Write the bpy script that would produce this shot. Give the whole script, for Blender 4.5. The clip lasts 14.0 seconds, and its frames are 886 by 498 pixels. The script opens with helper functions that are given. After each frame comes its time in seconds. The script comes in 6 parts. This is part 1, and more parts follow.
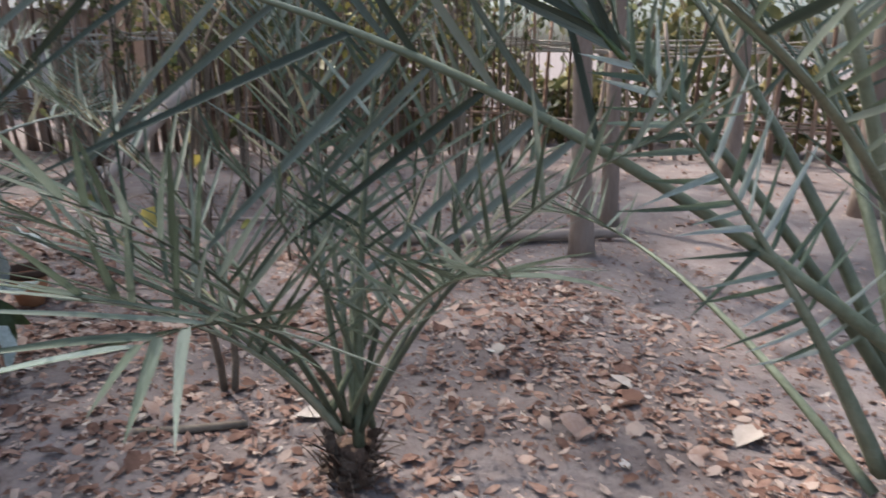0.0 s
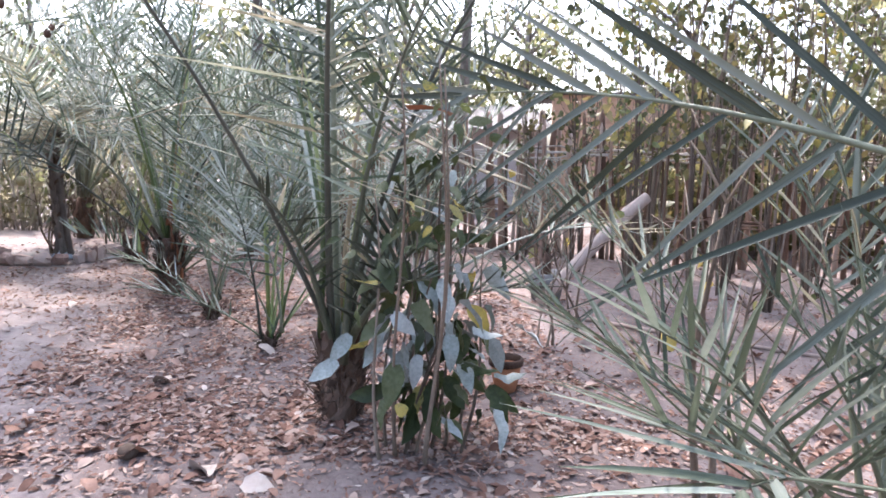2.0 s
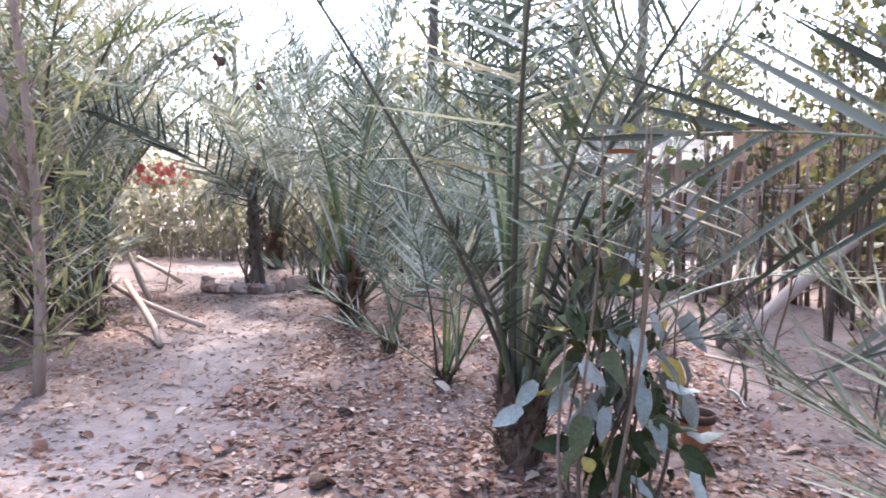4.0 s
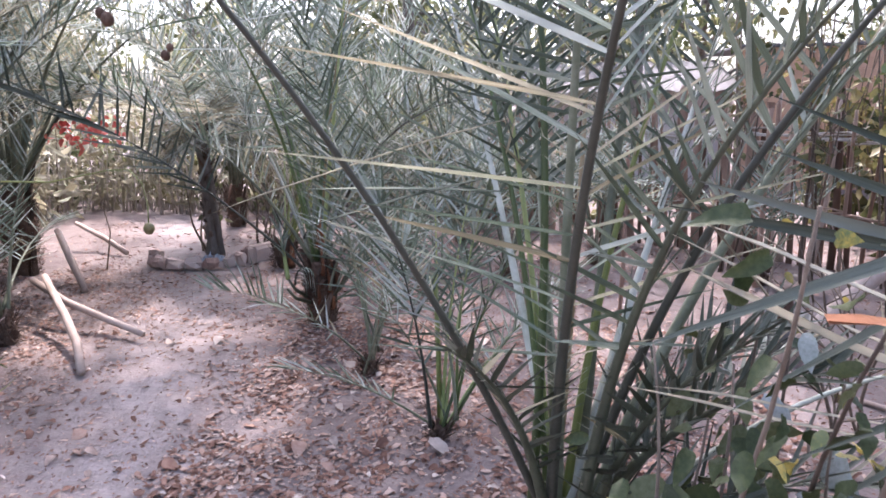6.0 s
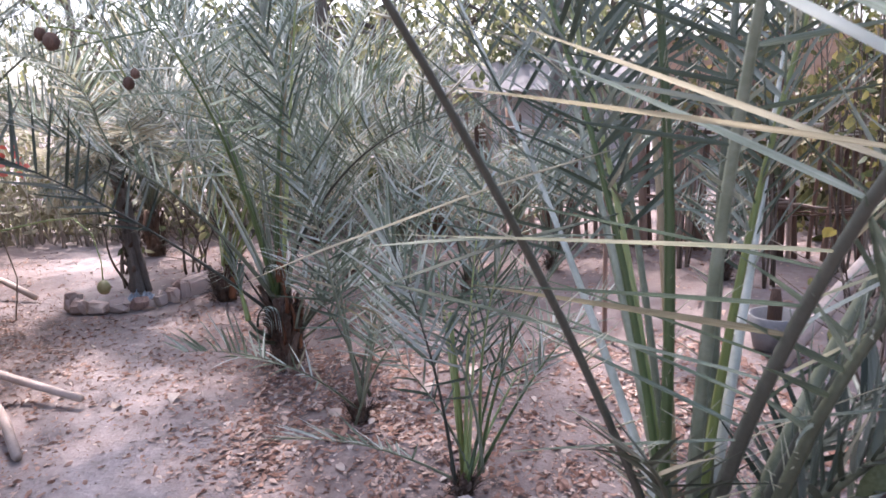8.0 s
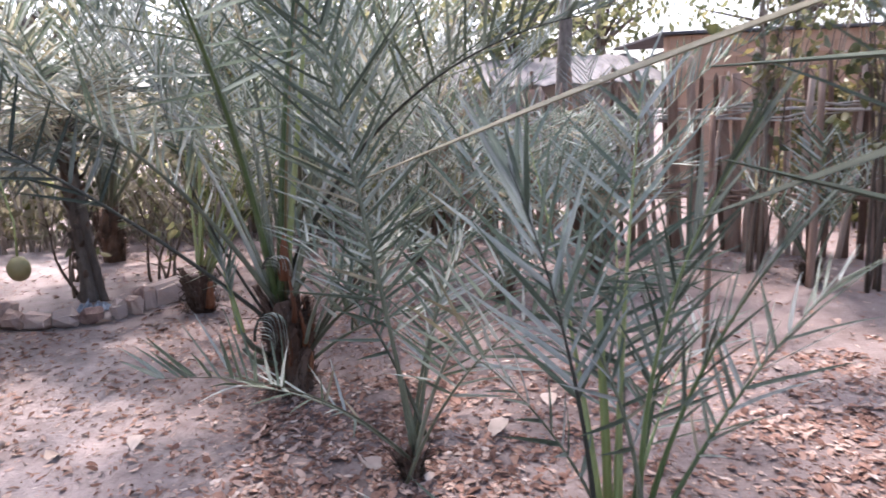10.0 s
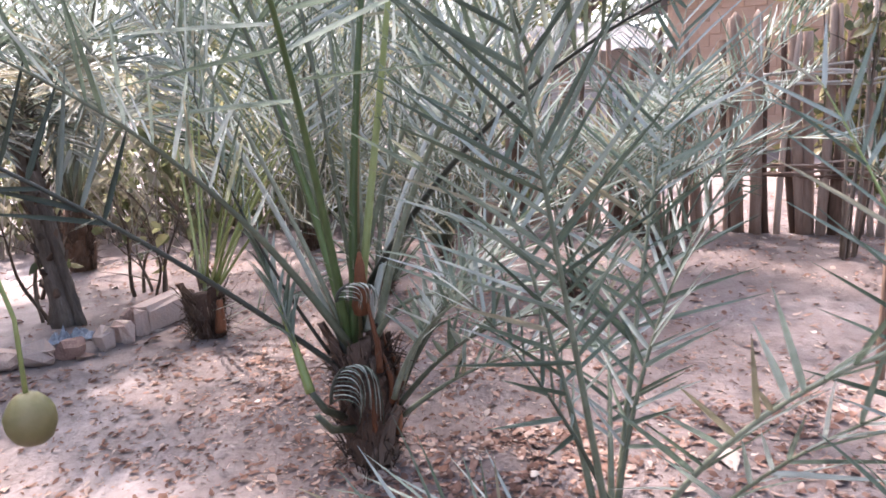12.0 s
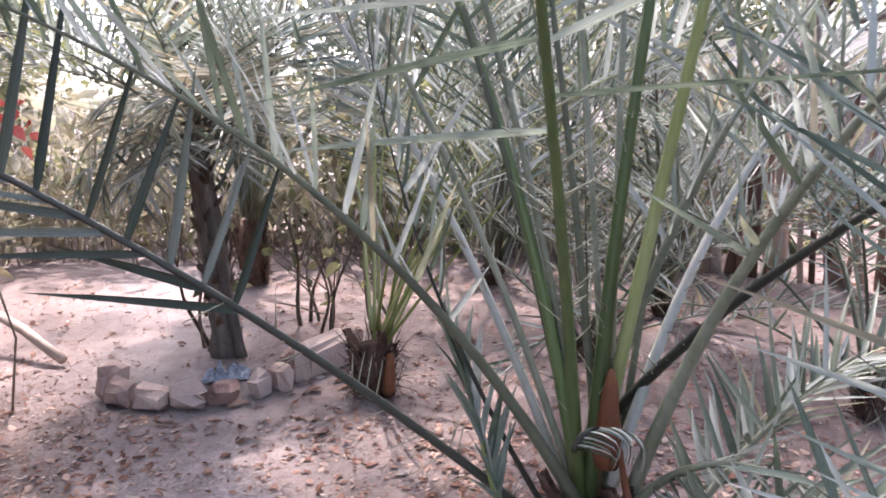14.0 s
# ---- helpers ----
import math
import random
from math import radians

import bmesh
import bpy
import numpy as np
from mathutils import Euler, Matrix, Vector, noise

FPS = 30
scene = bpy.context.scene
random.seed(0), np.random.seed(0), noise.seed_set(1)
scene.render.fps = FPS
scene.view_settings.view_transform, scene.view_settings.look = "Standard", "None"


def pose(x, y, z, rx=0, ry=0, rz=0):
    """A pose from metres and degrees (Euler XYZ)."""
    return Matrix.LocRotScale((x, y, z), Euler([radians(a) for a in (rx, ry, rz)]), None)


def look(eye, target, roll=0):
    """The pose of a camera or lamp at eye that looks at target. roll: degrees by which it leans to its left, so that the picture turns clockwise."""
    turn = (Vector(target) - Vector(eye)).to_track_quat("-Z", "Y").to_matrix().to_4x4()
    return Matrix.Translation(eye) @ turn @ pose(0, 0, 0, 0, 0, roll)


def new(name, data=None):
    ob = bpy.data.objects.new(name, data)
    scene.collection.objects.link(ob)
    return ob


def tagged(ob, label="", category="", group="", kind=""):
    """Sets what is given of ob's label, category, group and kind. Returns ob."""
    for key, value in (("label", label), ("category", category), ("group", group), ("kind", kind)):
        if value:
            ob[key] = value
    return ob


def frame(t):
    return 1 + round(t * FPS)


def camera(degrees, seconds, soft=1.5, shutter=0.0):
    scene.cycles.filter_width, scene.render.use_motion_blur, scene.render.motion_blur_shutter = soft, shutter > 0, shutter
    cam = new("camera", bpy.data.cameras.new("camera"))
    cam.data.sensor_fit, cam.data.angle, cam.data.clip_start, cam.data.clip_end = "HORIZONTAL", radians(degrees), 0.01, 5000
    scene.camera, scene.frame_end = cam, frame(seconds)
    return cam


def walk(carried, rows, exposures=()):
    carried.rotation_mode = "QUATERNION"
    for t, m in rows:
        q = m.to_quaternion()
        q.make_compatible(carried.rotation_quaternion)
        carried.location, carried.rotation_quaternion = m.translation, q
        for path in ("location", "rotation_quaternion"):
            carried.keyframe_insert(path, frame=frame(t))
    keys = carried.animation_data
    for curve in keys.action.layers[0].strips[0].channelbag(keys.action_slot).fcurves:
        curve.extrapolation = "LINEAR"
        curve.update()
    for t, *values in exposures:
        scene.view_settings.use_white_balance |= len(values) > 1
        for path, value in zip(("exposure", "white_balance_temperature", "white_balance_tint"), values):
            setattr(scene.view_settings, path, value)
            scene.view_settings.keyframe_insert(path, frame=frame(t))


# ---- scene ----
cam = camera(65.2, 14.0, soft=1.65, shutter=0.2)
walk(cam, [
    (0.0, pose(0.919, -1.311, 1.213, 73.94, -0.61, -35.76)),
    (0.5, pose(0.808, -1.301, 1.224, 78.47, -0.20, -25.05)),
    (1.0, pose(0.713, -1.275, 1.257, 80.66, -0.16, -17.25)),
    (1.5, pose(0.655, -1.242, 1.271, 82.00, -0.19, -10.71)),
    (2.0, pose(0.604, -1.206, 1.272, 82.30, -0.69, -3.08)),
    (2.5, pose(0.587, -1.192, 1.278, 82.75, -1.57, -1.76)),
    (3.0, pose(0.570, -1.187, 1.288, 84.03, -0.19, 2.27)),
    (3.5, pose(0.537, -1.179, 1.295, 84.35, -0.42, 5.82)),
    (4.0, pose(0.496, -1.160, 1.304, 85.00, -0.42, 10.24)),
    (4.2, pose(0.474, -1.162, 1.306, 84.94, -0.63, 12.25)),
    (6.3, pose(0.177, 0.099, 1.766, 77.53, 1.90, 6.82)),
    (6.5, pose(0.135, 0.068, 1.789, 77.44, 3.22, 4.90)),
    (7.0, pose(0.000, -0.000, 1.836, 75.75, 3.71, 0.00)),
    (7.5, pose(-0.152, 0.146, 1.847, 76.58, 3.38, 0.44)),
    (9.8, look((-0.786, 1.451, 1.427), (-0.633, 3.411, 1.061), -3.0)),
    (10.0, look((-0.822, 1.561, 1.409), (-0.738, 3.524, 1.033), -2.8)),
    (10.5, look((-0.901, 1.817, 1.425), (-1.023, 3.774, 1.032), -1.6)),
    (11.0, look((-1.078, 2.035, 1.39), (-1.166, 3.984, 0.953), 0.5)),
    (11.5, look((-1.283, 2.269, 1.39), (-1.182, 4.218, 0.953), -0.8)),
    (12.0, look((-1.428, 2.563, 1.413), (-1.225, 4.502, 0.968), -4.2)),
    (12.5, look((-1.518, 2.807, 1.434), (-1.479, 4.751, 0.963), -5.7)),
    (13.0, look((-1.594, 3.118, 1.445), (-1.614, 5.064, 0.984), -5.7)),
    (13.5, look((-1.613, 3.381, 1.402), (-1.729, 5.349, 1.063), -5.0)),
    (14.0, look((-1.644, 3.52, 1.457), (-1.911, 5.464, 1.067), -2.5)),
], exposures=[(0.0, 1.42, 5650, 3), (0.5, 2.04, 5680, 5), (1.0, 2.55, 5660, 7), (1.5, 2.68, 5700, 10), (2.5, 2.26, 5620, 14), (3.0, 2.46, 5620, 14), (4.2, 2.41, 5620, 14), (6.3, 2.23, 5620, 19), (7.7, 2.17, 5620, 19), (9.8, 2.12, 5720, 18), (11.0, 2.48, 5720, 17), (12.0, 2.6, 5800, 17), (12.5, 2.74, 5850, 18), (13.0, 2.76, 5900, 19), (14.0, 2.44, 5850, 20)])

# ---- light: a hazy white sky and a low warm sun sifting through the fronds ----
SUN_EL, SUN_AZ = radians(56), radians(101)     # height, and the way to the sun counted from +x towards +y
world = bpy.data.worlds.new("hazy_sky")
scene.world = world
world.use_nodes = True
wn, wl = world.node_tree.nodes, world.node_tree.links
sky = wn.new("ShaderNodeTexSky")
sky.sky_type = "NISHITA"
sky.sun_disc = False
sky.sun_elevation, sky.sun_rotation = SUN_EL, math.pi / 2 - SUN_AZ
sky.air_density, sky.dust_density, sky.ozone_density = 1.0, 6.0, 1.0
hue = wn.new("ShaderNodeHueSaturation")
hue.inputs["Saturation"].default_value = 0.75
wl.new(sky.outputs[0], hue.inputs["Color"])
wl.new(hue.outputs[0], wn["Background"].inputs["Color"])
wn["Background"].inputs["Strength"].default_value = 0.15
sun_data = bpy.data.lights.new("sun", "SUN")
sun_data.energy, sun_data.angle, sun_data.color = 3.1, radians(2.0), (1.0, 0.84, 0.70)
sun = new("sun", sun_data)
sun_way = Vector((math.cos(SUN_AZ) * math.cos(SUN_EL), math.sin(SUN_AZ) * math.cos(SUN_EL), math.sin(SUN_EL)))
sun.matrix_world = Matrix.Translation(sun_way * 40) @ sun_way.to_track_quat("Z", "Y").to_matrix().to_4x4()


# ---- materials ----
def material(name, colours, rough=0.7, scale=8.0, fine=60.0, bump=0.3, vary=0.25, spec=0.35, stretch=(1, 1, 1), translucent=0.0, metal=0.0):
    """Two scales of noise over a ramp of colours, with a random shift per object and per island."""
    m = bpy.data.materials.new(name)
    m.use_nodes = True
    n, l = m.node_tree.nodes, m.node_tree.links
    b = n["Principled BSDF"]
    co = n.new("ShaderNodeTexCoord")
    mp = n.new("ShaderNodeMapping")
    mp.inputs["Scale"].default_value = stretch
    l.new(co.outputs["Object"], mp.inputs["Vector"])
    big, small = n.new("ShaderNodeTexNoise"), n.new("ShaderNodeTexNoise")
    big.inputs["Scale"].default_value, small.inputs["Scale"].default_value = scale, fine
    big.inputs["Detail"].default_value, small.inputs["Detail"].default_value = 4, 3
    l.new(mp.outputs[0], big.inputs["Vector"]), l.new(mp.outputs[0], small.inputs["Vector"])
    info, geo = n.new("ShaderNodeObjectInfo"), n.new("ShaderNodeNewGeometry")
    add = n.new("ShaderNodeMath")
    add.operation = "ADD"
    l.new(info.outputs["Random"], add.inputs[0]), l.new(geo.outputs["Random Per Island"], add.inputs[1])
    fr = n.new("ShaderNodeMath")
    fr.operation = "FRACT"
    l.new(add.outputs[0], fr.inputs[0])

    def mix(a, bb, k):
        x = n.new("ShaderNodeMath")
        x.operation = "MULTIPLY_ADD"
        l.new(a, x.inputs[0])
        x.inputs[1].default_value = k
        if isinstance(bb, float):
            x.inputs[2].default_value = bb
        else:
            l.new(bb, x.inputs[2])
        return x.outputs[0]
    v = mix(big.outputs["Fac"], (1 - vary) * 0.5 * 0 - 0.1, 0.75)
    v = mix(small.outputs["Fac"], v, 0.35)
    v = mix(fr.outputs[0], v, vary * 1.6)
    v = mix(v, -vary * 0.8, 1.0)
    ramp = n.new("ShaderNodeValToRGB")
    r = ramp.color_ramp
    while len(r.elements) < len(colours):
        r.elements.new(0.5)
    for i, c in enumerate(colours):
        r.elements[i].position = 0.12 + 0.76 * i / max(1, len(colours) - 1)
        r.elements[i].color = (*c, 1)
    l.new(v, ramp.inputs[0])
    l.new(ramp.outputs[0], b.inputs["Base Color"])
    rg = n.new("ShaderNodeMapRange")
    rg.inputs["To Min"].default_value, rg.inputs["To Max"].default_value = max(0.05, rough - 0.12), min(1, rough + 0.12)
    l.new(small.outputs["Fac"], rg.inputs["Value"])
    l.new(rg.outputs[0], b.inputs["Roughness"])
    b.inputs["Specular IOR Level"].default_value = spec
    b.inputs["Metallic"].default_value = metal
    if bump:
        bp = n.new("ShaderNodeBump")
        bp.inputs["Strength"].default_value, bp.inputs["Distance"].default_value = bump, 0.01
        l.new(small.outputs["Fac"], bp.inputs["Height"])
        l.new(bp.outputs[0], b.inputs["Normal"])
    if translucent:
        tr, ms = n.new("ShaderNodeBsdfTranslucent"), n.new("ShaderNodeMixShader")
        l.new(ramp.outputs[0], tr.inputs["Color"])
        ms.inputs[0].default_value = translucent
        l.new(b.outputs[0], ms.inputs[1]), l.new(tr.outputs[0], ms.inputs[2])
        l.new(ms.outputs[0], n["Material Output"].inputs["Surface"])
    return m


BLADE = material("palm_leaflet", [(0.072, 0.094, 0.064), (0.122, 0.152, 0.112), (0.172, 0.208, 0.162), (0.245, 0.282, 0.24), (0.34, 0.372, 0.34)], 0.45, 3, 40, 0.05, 0.75, 0.35, (1, 1, 1), 0.42)
# back palms' haze is put into this paler copy; the old crown is silver-grey
BLADE_SILVER_HAZE = material("silvery_hazed_leaflet", [(0.11, 0.125, 0.10), (0.165, 0.185, 0.155), (0.235, 0.26, 0.228), (0.34, 0.36, 0.335)], 0.55, 3, 40, 0.05, 0.7, 0.3, (1, 1, 1), 0.42)
BLADE_FRESH = material("fresh_green_leaflet", [(0.10, 0.125, 0.03), (0.17, 0.195, 0.055), (0.25, 0.27, 0.10)], 0.45, 4, 40, 0.05, 0.5, 0.35, (1, 1, 1), 0.5)
# darker copy of BLADE: shade on near, backlit fronds is put into its colour
BLADE_DEEP_SHADE = material("deep_green_shaded_leaflet", [(0.05, 0.061, 0.040), (0.08, 0.097, 0.066), (0.125, 0.146, 0.108), (0.195, 0.215, 0.175)], 0.55, 3, 40, 0.05, 0.7, 0.25, (1, 1, 1), 0.3)
# own green of the low tufts; the long arching frond carries backlit shade in it
BLADE_DARK = material("dark_green_backlit_leaflet", [(0.028, 0.035, 0.022), (0.05, 0.058, 0.04), (0.082, 0.092, 0.068), (0.135, 0.146, 0.118)], 0.5, 3, 40, 0.05, 0.7, 0.3, (1, 1, 1), 0.15)
STRAW = material("straw_leaflet", [(0.30, 0.265, 0.19), (0.42, 0.38, 0.28), (0.55, 0.51, 0.40)], 0.6, 5, 40, 0.1, 0.5, 0.3, (1, 1, 1), 0.3)
BLADE_DRY = material("dry_palm_leaflet", [(0.17, 0.15, 0.095), (0.26, 0.235, 0.16), (0.34, 0.315, 0.235), (0.24, 0.25, 0.165)], 0.6, 3, 40, 0.05, 0.5, 0.3, (1, 1, 1), 0.5)
TREE_BARK = material("brown_tree_bark", [(0.14, 0.10, 0.078), (0.25, 0.19, 0.155), (0.36, 0.29, 0.245)], 0.85, 6, 60, 0.5, 0.25, 0.2, (1, 1, 0.25))
RACHIS = material("palm_rachis", [(0.054, 0.058, 0.034), (0.09, 0.097, 0.058), (0.14, 0.152, 0.096), (0.225, 0.235, 0.168)], 0.55, 9, 60, 0.3, 0.5, 0.45, (1, 1, 1))
RACHIS_DARK = material("dark_brown_green_rachis", [(0.026, 0.028, 0.02), (0.045, 0.046, 0.033), (0.075, 0.074, 0.055)], 0.55, 9, 60, 0.3, 0.4, 0.4)
RACHIS_GREEN = material("deep_green_petiole", [(0.045, 0.064, 0.02), (0.075, 0.108, 0.034), (0.12, 0.165, 0.055), (0.19, 0.23, 0.095)], 0.45, 5, 60, 0.2, 0.4, 0.45, (1, 1, 0.15))
RACHIS_YELLOW = material("yellow_green_petiole", [(0.13, 0.15, 0.04), (0.20, 0.235, 0.075), (0.31, 0.34, 0.15)], 0.5, 7, 60, 0.2, 0.45, 0.4, (1, 1, 0.15))
RACHIS_PALE = material("whitish_petiole", [(0.20, 0.22, 0.17), (0.36, 0.37, 0.31), (0.50, 0.49, 0.43)], 0.5, 6, 60, 0.1, 0.25, 0.4)
RACHIS_ORANGE = material("orange_brown_petiole", [(0.11, 0.085, 0.045), (0.18, 0.13, 0.07), (0.25, 0.20, 0.115)], 0.55, 6, 60, 0.15, 0.25)
SPINE = material("pale_spine", [(0.20, 0.20, 0.13), (0.34, 0.33, 0.24)], 0.5, 10, 80, 0, 0.3)
FIBRE = material("palm_trunk_fibre", [(0.042, 0.027, 0.02), (0.085, 0.053, 0.038), (0.15, 0.096, 0.068)], 0.9, 14, 120, 0.8, 0.3, 0.15, (1, 1, 0.25))
STUB = material("old_leaf_base", [(0.045, 0.032, 0.024), (0.09, 0.062, 0.046), (0.16, 0.112, 0.084)], 0.85, 10, 90, 0.6, 0.4, 0.2, (1, 1, 0.3))
SHEATH = material("orange_leaf_sheath", [(0.075, 0.03, 0.016), (0.16, 0.064, 0.03), (0.23, 0.105, 0.052)], 0.7, 12, 120, 0.5, 0.2, 0.2, (1, 1, 0.3))
BARK = material("grey_brown_bark", [(0.05, 0.042, 0.036), (0.13, 0.11, 0.095), (0.27, 0.24, 0.215)], 0.9, 16, 90, 1.0, 0.25, 0.15, (1, 1, 0.3))
STAKE = material("weathered_stake", [(0.09, 0.054, 0.038), (0.18, 0.112, 0.08), (0.29, 0.20, 0.15), (0.40, 0.31, 0.25)], 0.85, 6, 60, 0.5, 0.6, 0.2, (1, 1, 0.2))
DRY_STICK = material("dry_pale_stick", [(0.30, 0.26, 0.22), (0.44, 0.40, 0.35), (0.56, 0.52, 0.47)], 0.7, 6, 60, 0.3, 0.5, 0.25, (1, 1, 0.2))
POLE = material("bare_peeled_pole", [(0.20, 0.145, 0.115), (0.32, 0.25, 0.21), (0.45, 0.37, 0.32)], 0.75, 6, 60, 0.3, 0.3, 0.25, (1, 1, 0.2))
TWIG = material("brown_twig", [(0.08, 0.06, 0.045), (0.16, 0.125, 0.095), (0.25, 0.20, 0.155)], 0.85, 10, 80, 0.3, 0.5, 0.2)
GREEN_TWIG = material("green_twig", [(0.08, 0.10, 0.035), (0.16, 0.19, 0.06), (0.25, 0.26, 0.1)], 0.6, 10, 80, 0.2, 0.3)
SHRUB_LEAF = material("dusty_shrub_leaf", [(0.022, 0.032, 0.010), (0.042, 0.056, 0.018), (0.07, 0.08, 0.028), (0.11, 0.12, 0.06)], 0.5, 9, 60, 0.2, 0.5, 0.3, (1, 1, 1), 0.2)
DUSTY_LEAF = material("dust_coated_leaf", [(0.14, 0.165, 0.14), (0.27, 0.30, 0.28), (0.42, 0.445, 0.43)], 0.5, 12, 60, 0.2, 0.3, 0.5, (1, 1, 1), 0.1)
YELLOW_LEAF = material("yellowing_leaf", [(0.12, 0.14, 0.05), (0.22, 0.20, 0.07), (0.40, 0.31, 0.07), (0.14, 0.17, 0.07)], 0.5, 8, 60, 0.1, 0.6, 0.35, (1, 1, 1), 0.3)
BUSH_LEAF = material("bush_leaf", [(0.07, 0.082, 0.038), (0.12, 0.13, 0.06), (0.175, 0.178, 0.085), (0.26, 0.245, 0.125)], 0.5, 8, 60, 0.1, 0.6, 0.35, (1, 1, 1), 0.5)
OLIVE_LEAF = material("olive_brown_leaf", [(0.05, 0.055, 0.022), (0.095, 0.095, 0.036), (0.15, 0.135, 0.055), (0.22, 0.175, 0.07)], 0.55, 8, 60, 0.1, 0.6, 0.3, (1, 1, 1), 0.3)
LITTER = material("fallen_leaf_brown", [(0.125, 0.068, 0.05), (0.185, 0.105, 0.078), (0.24, 0.145, 0.11), (0.275, 0.182, 0.145), (0.325, 0.245, 0.205)], 0.85, 12, 70, 0.2, 0.75, 0.15, (1, 1, 1), 0.15)
LITTER_PALE = material("fallen_leaf_pale", [(0.26, 0.205, 0.17), (0.34, 0.28, 0.24), (0.42, 0.365, 0.325)], 0.75, 12, 70, 0.2, 0.4, 0.3)
BRICK = material("worn_brick", [(0.24, 0.155, 0.13), (0.36, 0.255, 0.215), (0.46, 0.36, 0.31), (0.40, 0.33, 0.30)], 0.9, 9, 70, 0.7, 0.4, 0.15)
CLOTH = material("blue_white_rag", [(0.14, 0.16, 0.20), (0.32, 0.36, 0.41), (0.58, 0.60, 0.62)], 0.9, 22, 90, 0.3, 0.2, 0.1)
CLAY = material("terracotta_clay", [(0.24, 0.10, 0.05), (0.40, 0.19, 0.10), (0.50, 0.28, 0.17)], 0.85, 8, 70, 0.3, 0.2, 0.2)
SACK = material("grey_plastic_sack", [(0.11, 0.105, 0.10), (0.18, 0.175, 0.17), (0.27, 0.26, 0.255)], 0.6, 7, 60, 0.3, 0.2, 0.3)
GOURD = material("hanging_fruit_rind", [(0.06, 0.062, 0.018), (0.11, 0.10, 0.034), (0.15, 0.12, 0.05), (0.13, 0.085, 0.05)], 0.55, 7, 60, 0.15, 0.4, 0.35)
TIN = material("grey_tin_roof", [(0.075, 0.07, 0.072), (0.11, 0.104, 0.106), (0.15, 0.142, 0.145)], 0.9, 3, 40, 0.1, 0.2, 0.4, (1, 1, 1), 0, 0.3)
WALL = material("pink_brick_wall", [(0.36, 0.225, 0.15), (0.45, 0.285, 0.195), (0.53, 0.36, 0.265)], 0.9, 3, 40, 0.4, 0.2, 0.15)
PLASTER = material("pale_plaster", [(0.40, 0.36, 0.35), (0.50, 0.455, 0.445), (0.58, 0.54, 0.53)], 0.9, 2, 30, 0.3, 0.2, 0.15)
BLUE = material("blue_plastic_sheet", [(0.04, 0.13, 0.28), (0.07, 0.20, 0.38), (0.12, 0.28, 0.46)], 0.5, 4, 40, 0.2, 0.2)
RED_BLOOM = material("pink_red_blossom", [(0.42, 0.06, 0.05), (0.60, 0.14, 0.11), (0.68, 0.26, 0.2)], 0.6, 10, 60, 0, 0.4, 0.3, (1, 1, 1), 0.2)


def soil_material():
    """Dusty pinkish-grey soil, paler where feet have worn the track bare; elsewhere the growth's shade is put into its
    colour.
    """
    m = bpy.data.materials.new("dusty_soil")
    m.use_nodes = True
    n, l = m.node_tree.nodes, m.node_tree.links
    b = n["Principled BSDF"]
    co = n.new("ShaderNodeTexCoord")
    noises = []
    for sc, det in ((0.9, 5), (7.0, 5), (45.0, 4), (160.0, 3)):
        q = n.new("ShaderNodeTexNoise")
        q.inputs["Scale"].default_value, q.inputs["Detail"].default_value = sc, det
        l.new(co.outputs["Object"], q.inputs["Vector"])
        noises.append(q.outputs["Fac"])
    at = n.new("ShaderNodeAttribute")
    at.attribute_name = "worn"
    total = at.outputs["Fac"]
    for out, k in zip(noises, (0.80, 0.72, 0.34, 0.14)):
        x = n.new("ShaderNodeMath")
        x.operation = "MULTIPLY_ADD"
        l.new(out, x.inputs[0])
        x.inputs[1].default_value = k
        l.new(total, x.inputs[2])
        total = x.outputs[0]
    mr = n.new("ShaderNodeMapRange")
    mr.inputs["From Min"].default_value, mr.inputs["From Max"].default_value = 0.66, 1.62
    l.new(total, mr.inputs["Value"])
    ramp = n.new("ShaderNodeValToRGB")
    r = ramp.color_ramp
    for i, (p, c) in enumerate(((0.0, (0.085, 0.062, 0.056)), (0.35, (0.142, 0.112, 0.104)), (0.65, (0.196, 0.163, 0.156)), (1.0, (0.285, 0.25, 0.242)))):
        if i > 1:
            r.elements.new(p)
    for e, (p, c) in zip(r.elements, ((0.0, (0.085, 0.062, 0.056)), (0.35, (0.142, 0.112, 0.104)), (0.65, (0.196, 0.163, 0.156)), (1.0, (0.285, 0.25, 0.242)))):
        e.position, e.color = p, (*c, 1)
    l.new(mr.outputs[0], ramp.inputs[0])
    l.new(ramp.outputs[0], b.inputs["Base Color"])
    b.inputs["Roughness"].default_value = 0.95
    b.inputs["Specular IOR Level"].default_value = 0.15
    bp = n.new("ShaderNodeBump")
    bp.inputs["Strength"].default_value, bp.inputs["Distance"].default_value = 0.55, 0.015
    l.new(noises[2], bp.inputs["Height"])
    bp2 = n.new("ShaderNodeBump")
    bp2.inputs["Strength"].default_value, bp2.inputs["Distance"].default_value = 0.4, 0.006
    l.new(noises[3], bp2.inputs["Height"])
    l.new(bp.outputs[0], bp2.inputs["Normal"])
    l.new(bp2.outputs[0], b.inputs["Normal"])
    return m


SOIL = soil_material()


# ---- mesh helpers ----
def mesh_of(name, verts, faces, mat, smooth=True):
    me = bpy.data.meshes.new(name)
    me.from_pydata([tuple(v) for v in verts], [], [tuple(int(i) for i in fc) for fc in faces])
    me.materials.append(mat)
    if smooth:
        me.polygons.foreach_set("use_smooth", [True] * len(me.polygons))
    me.update()
    return me


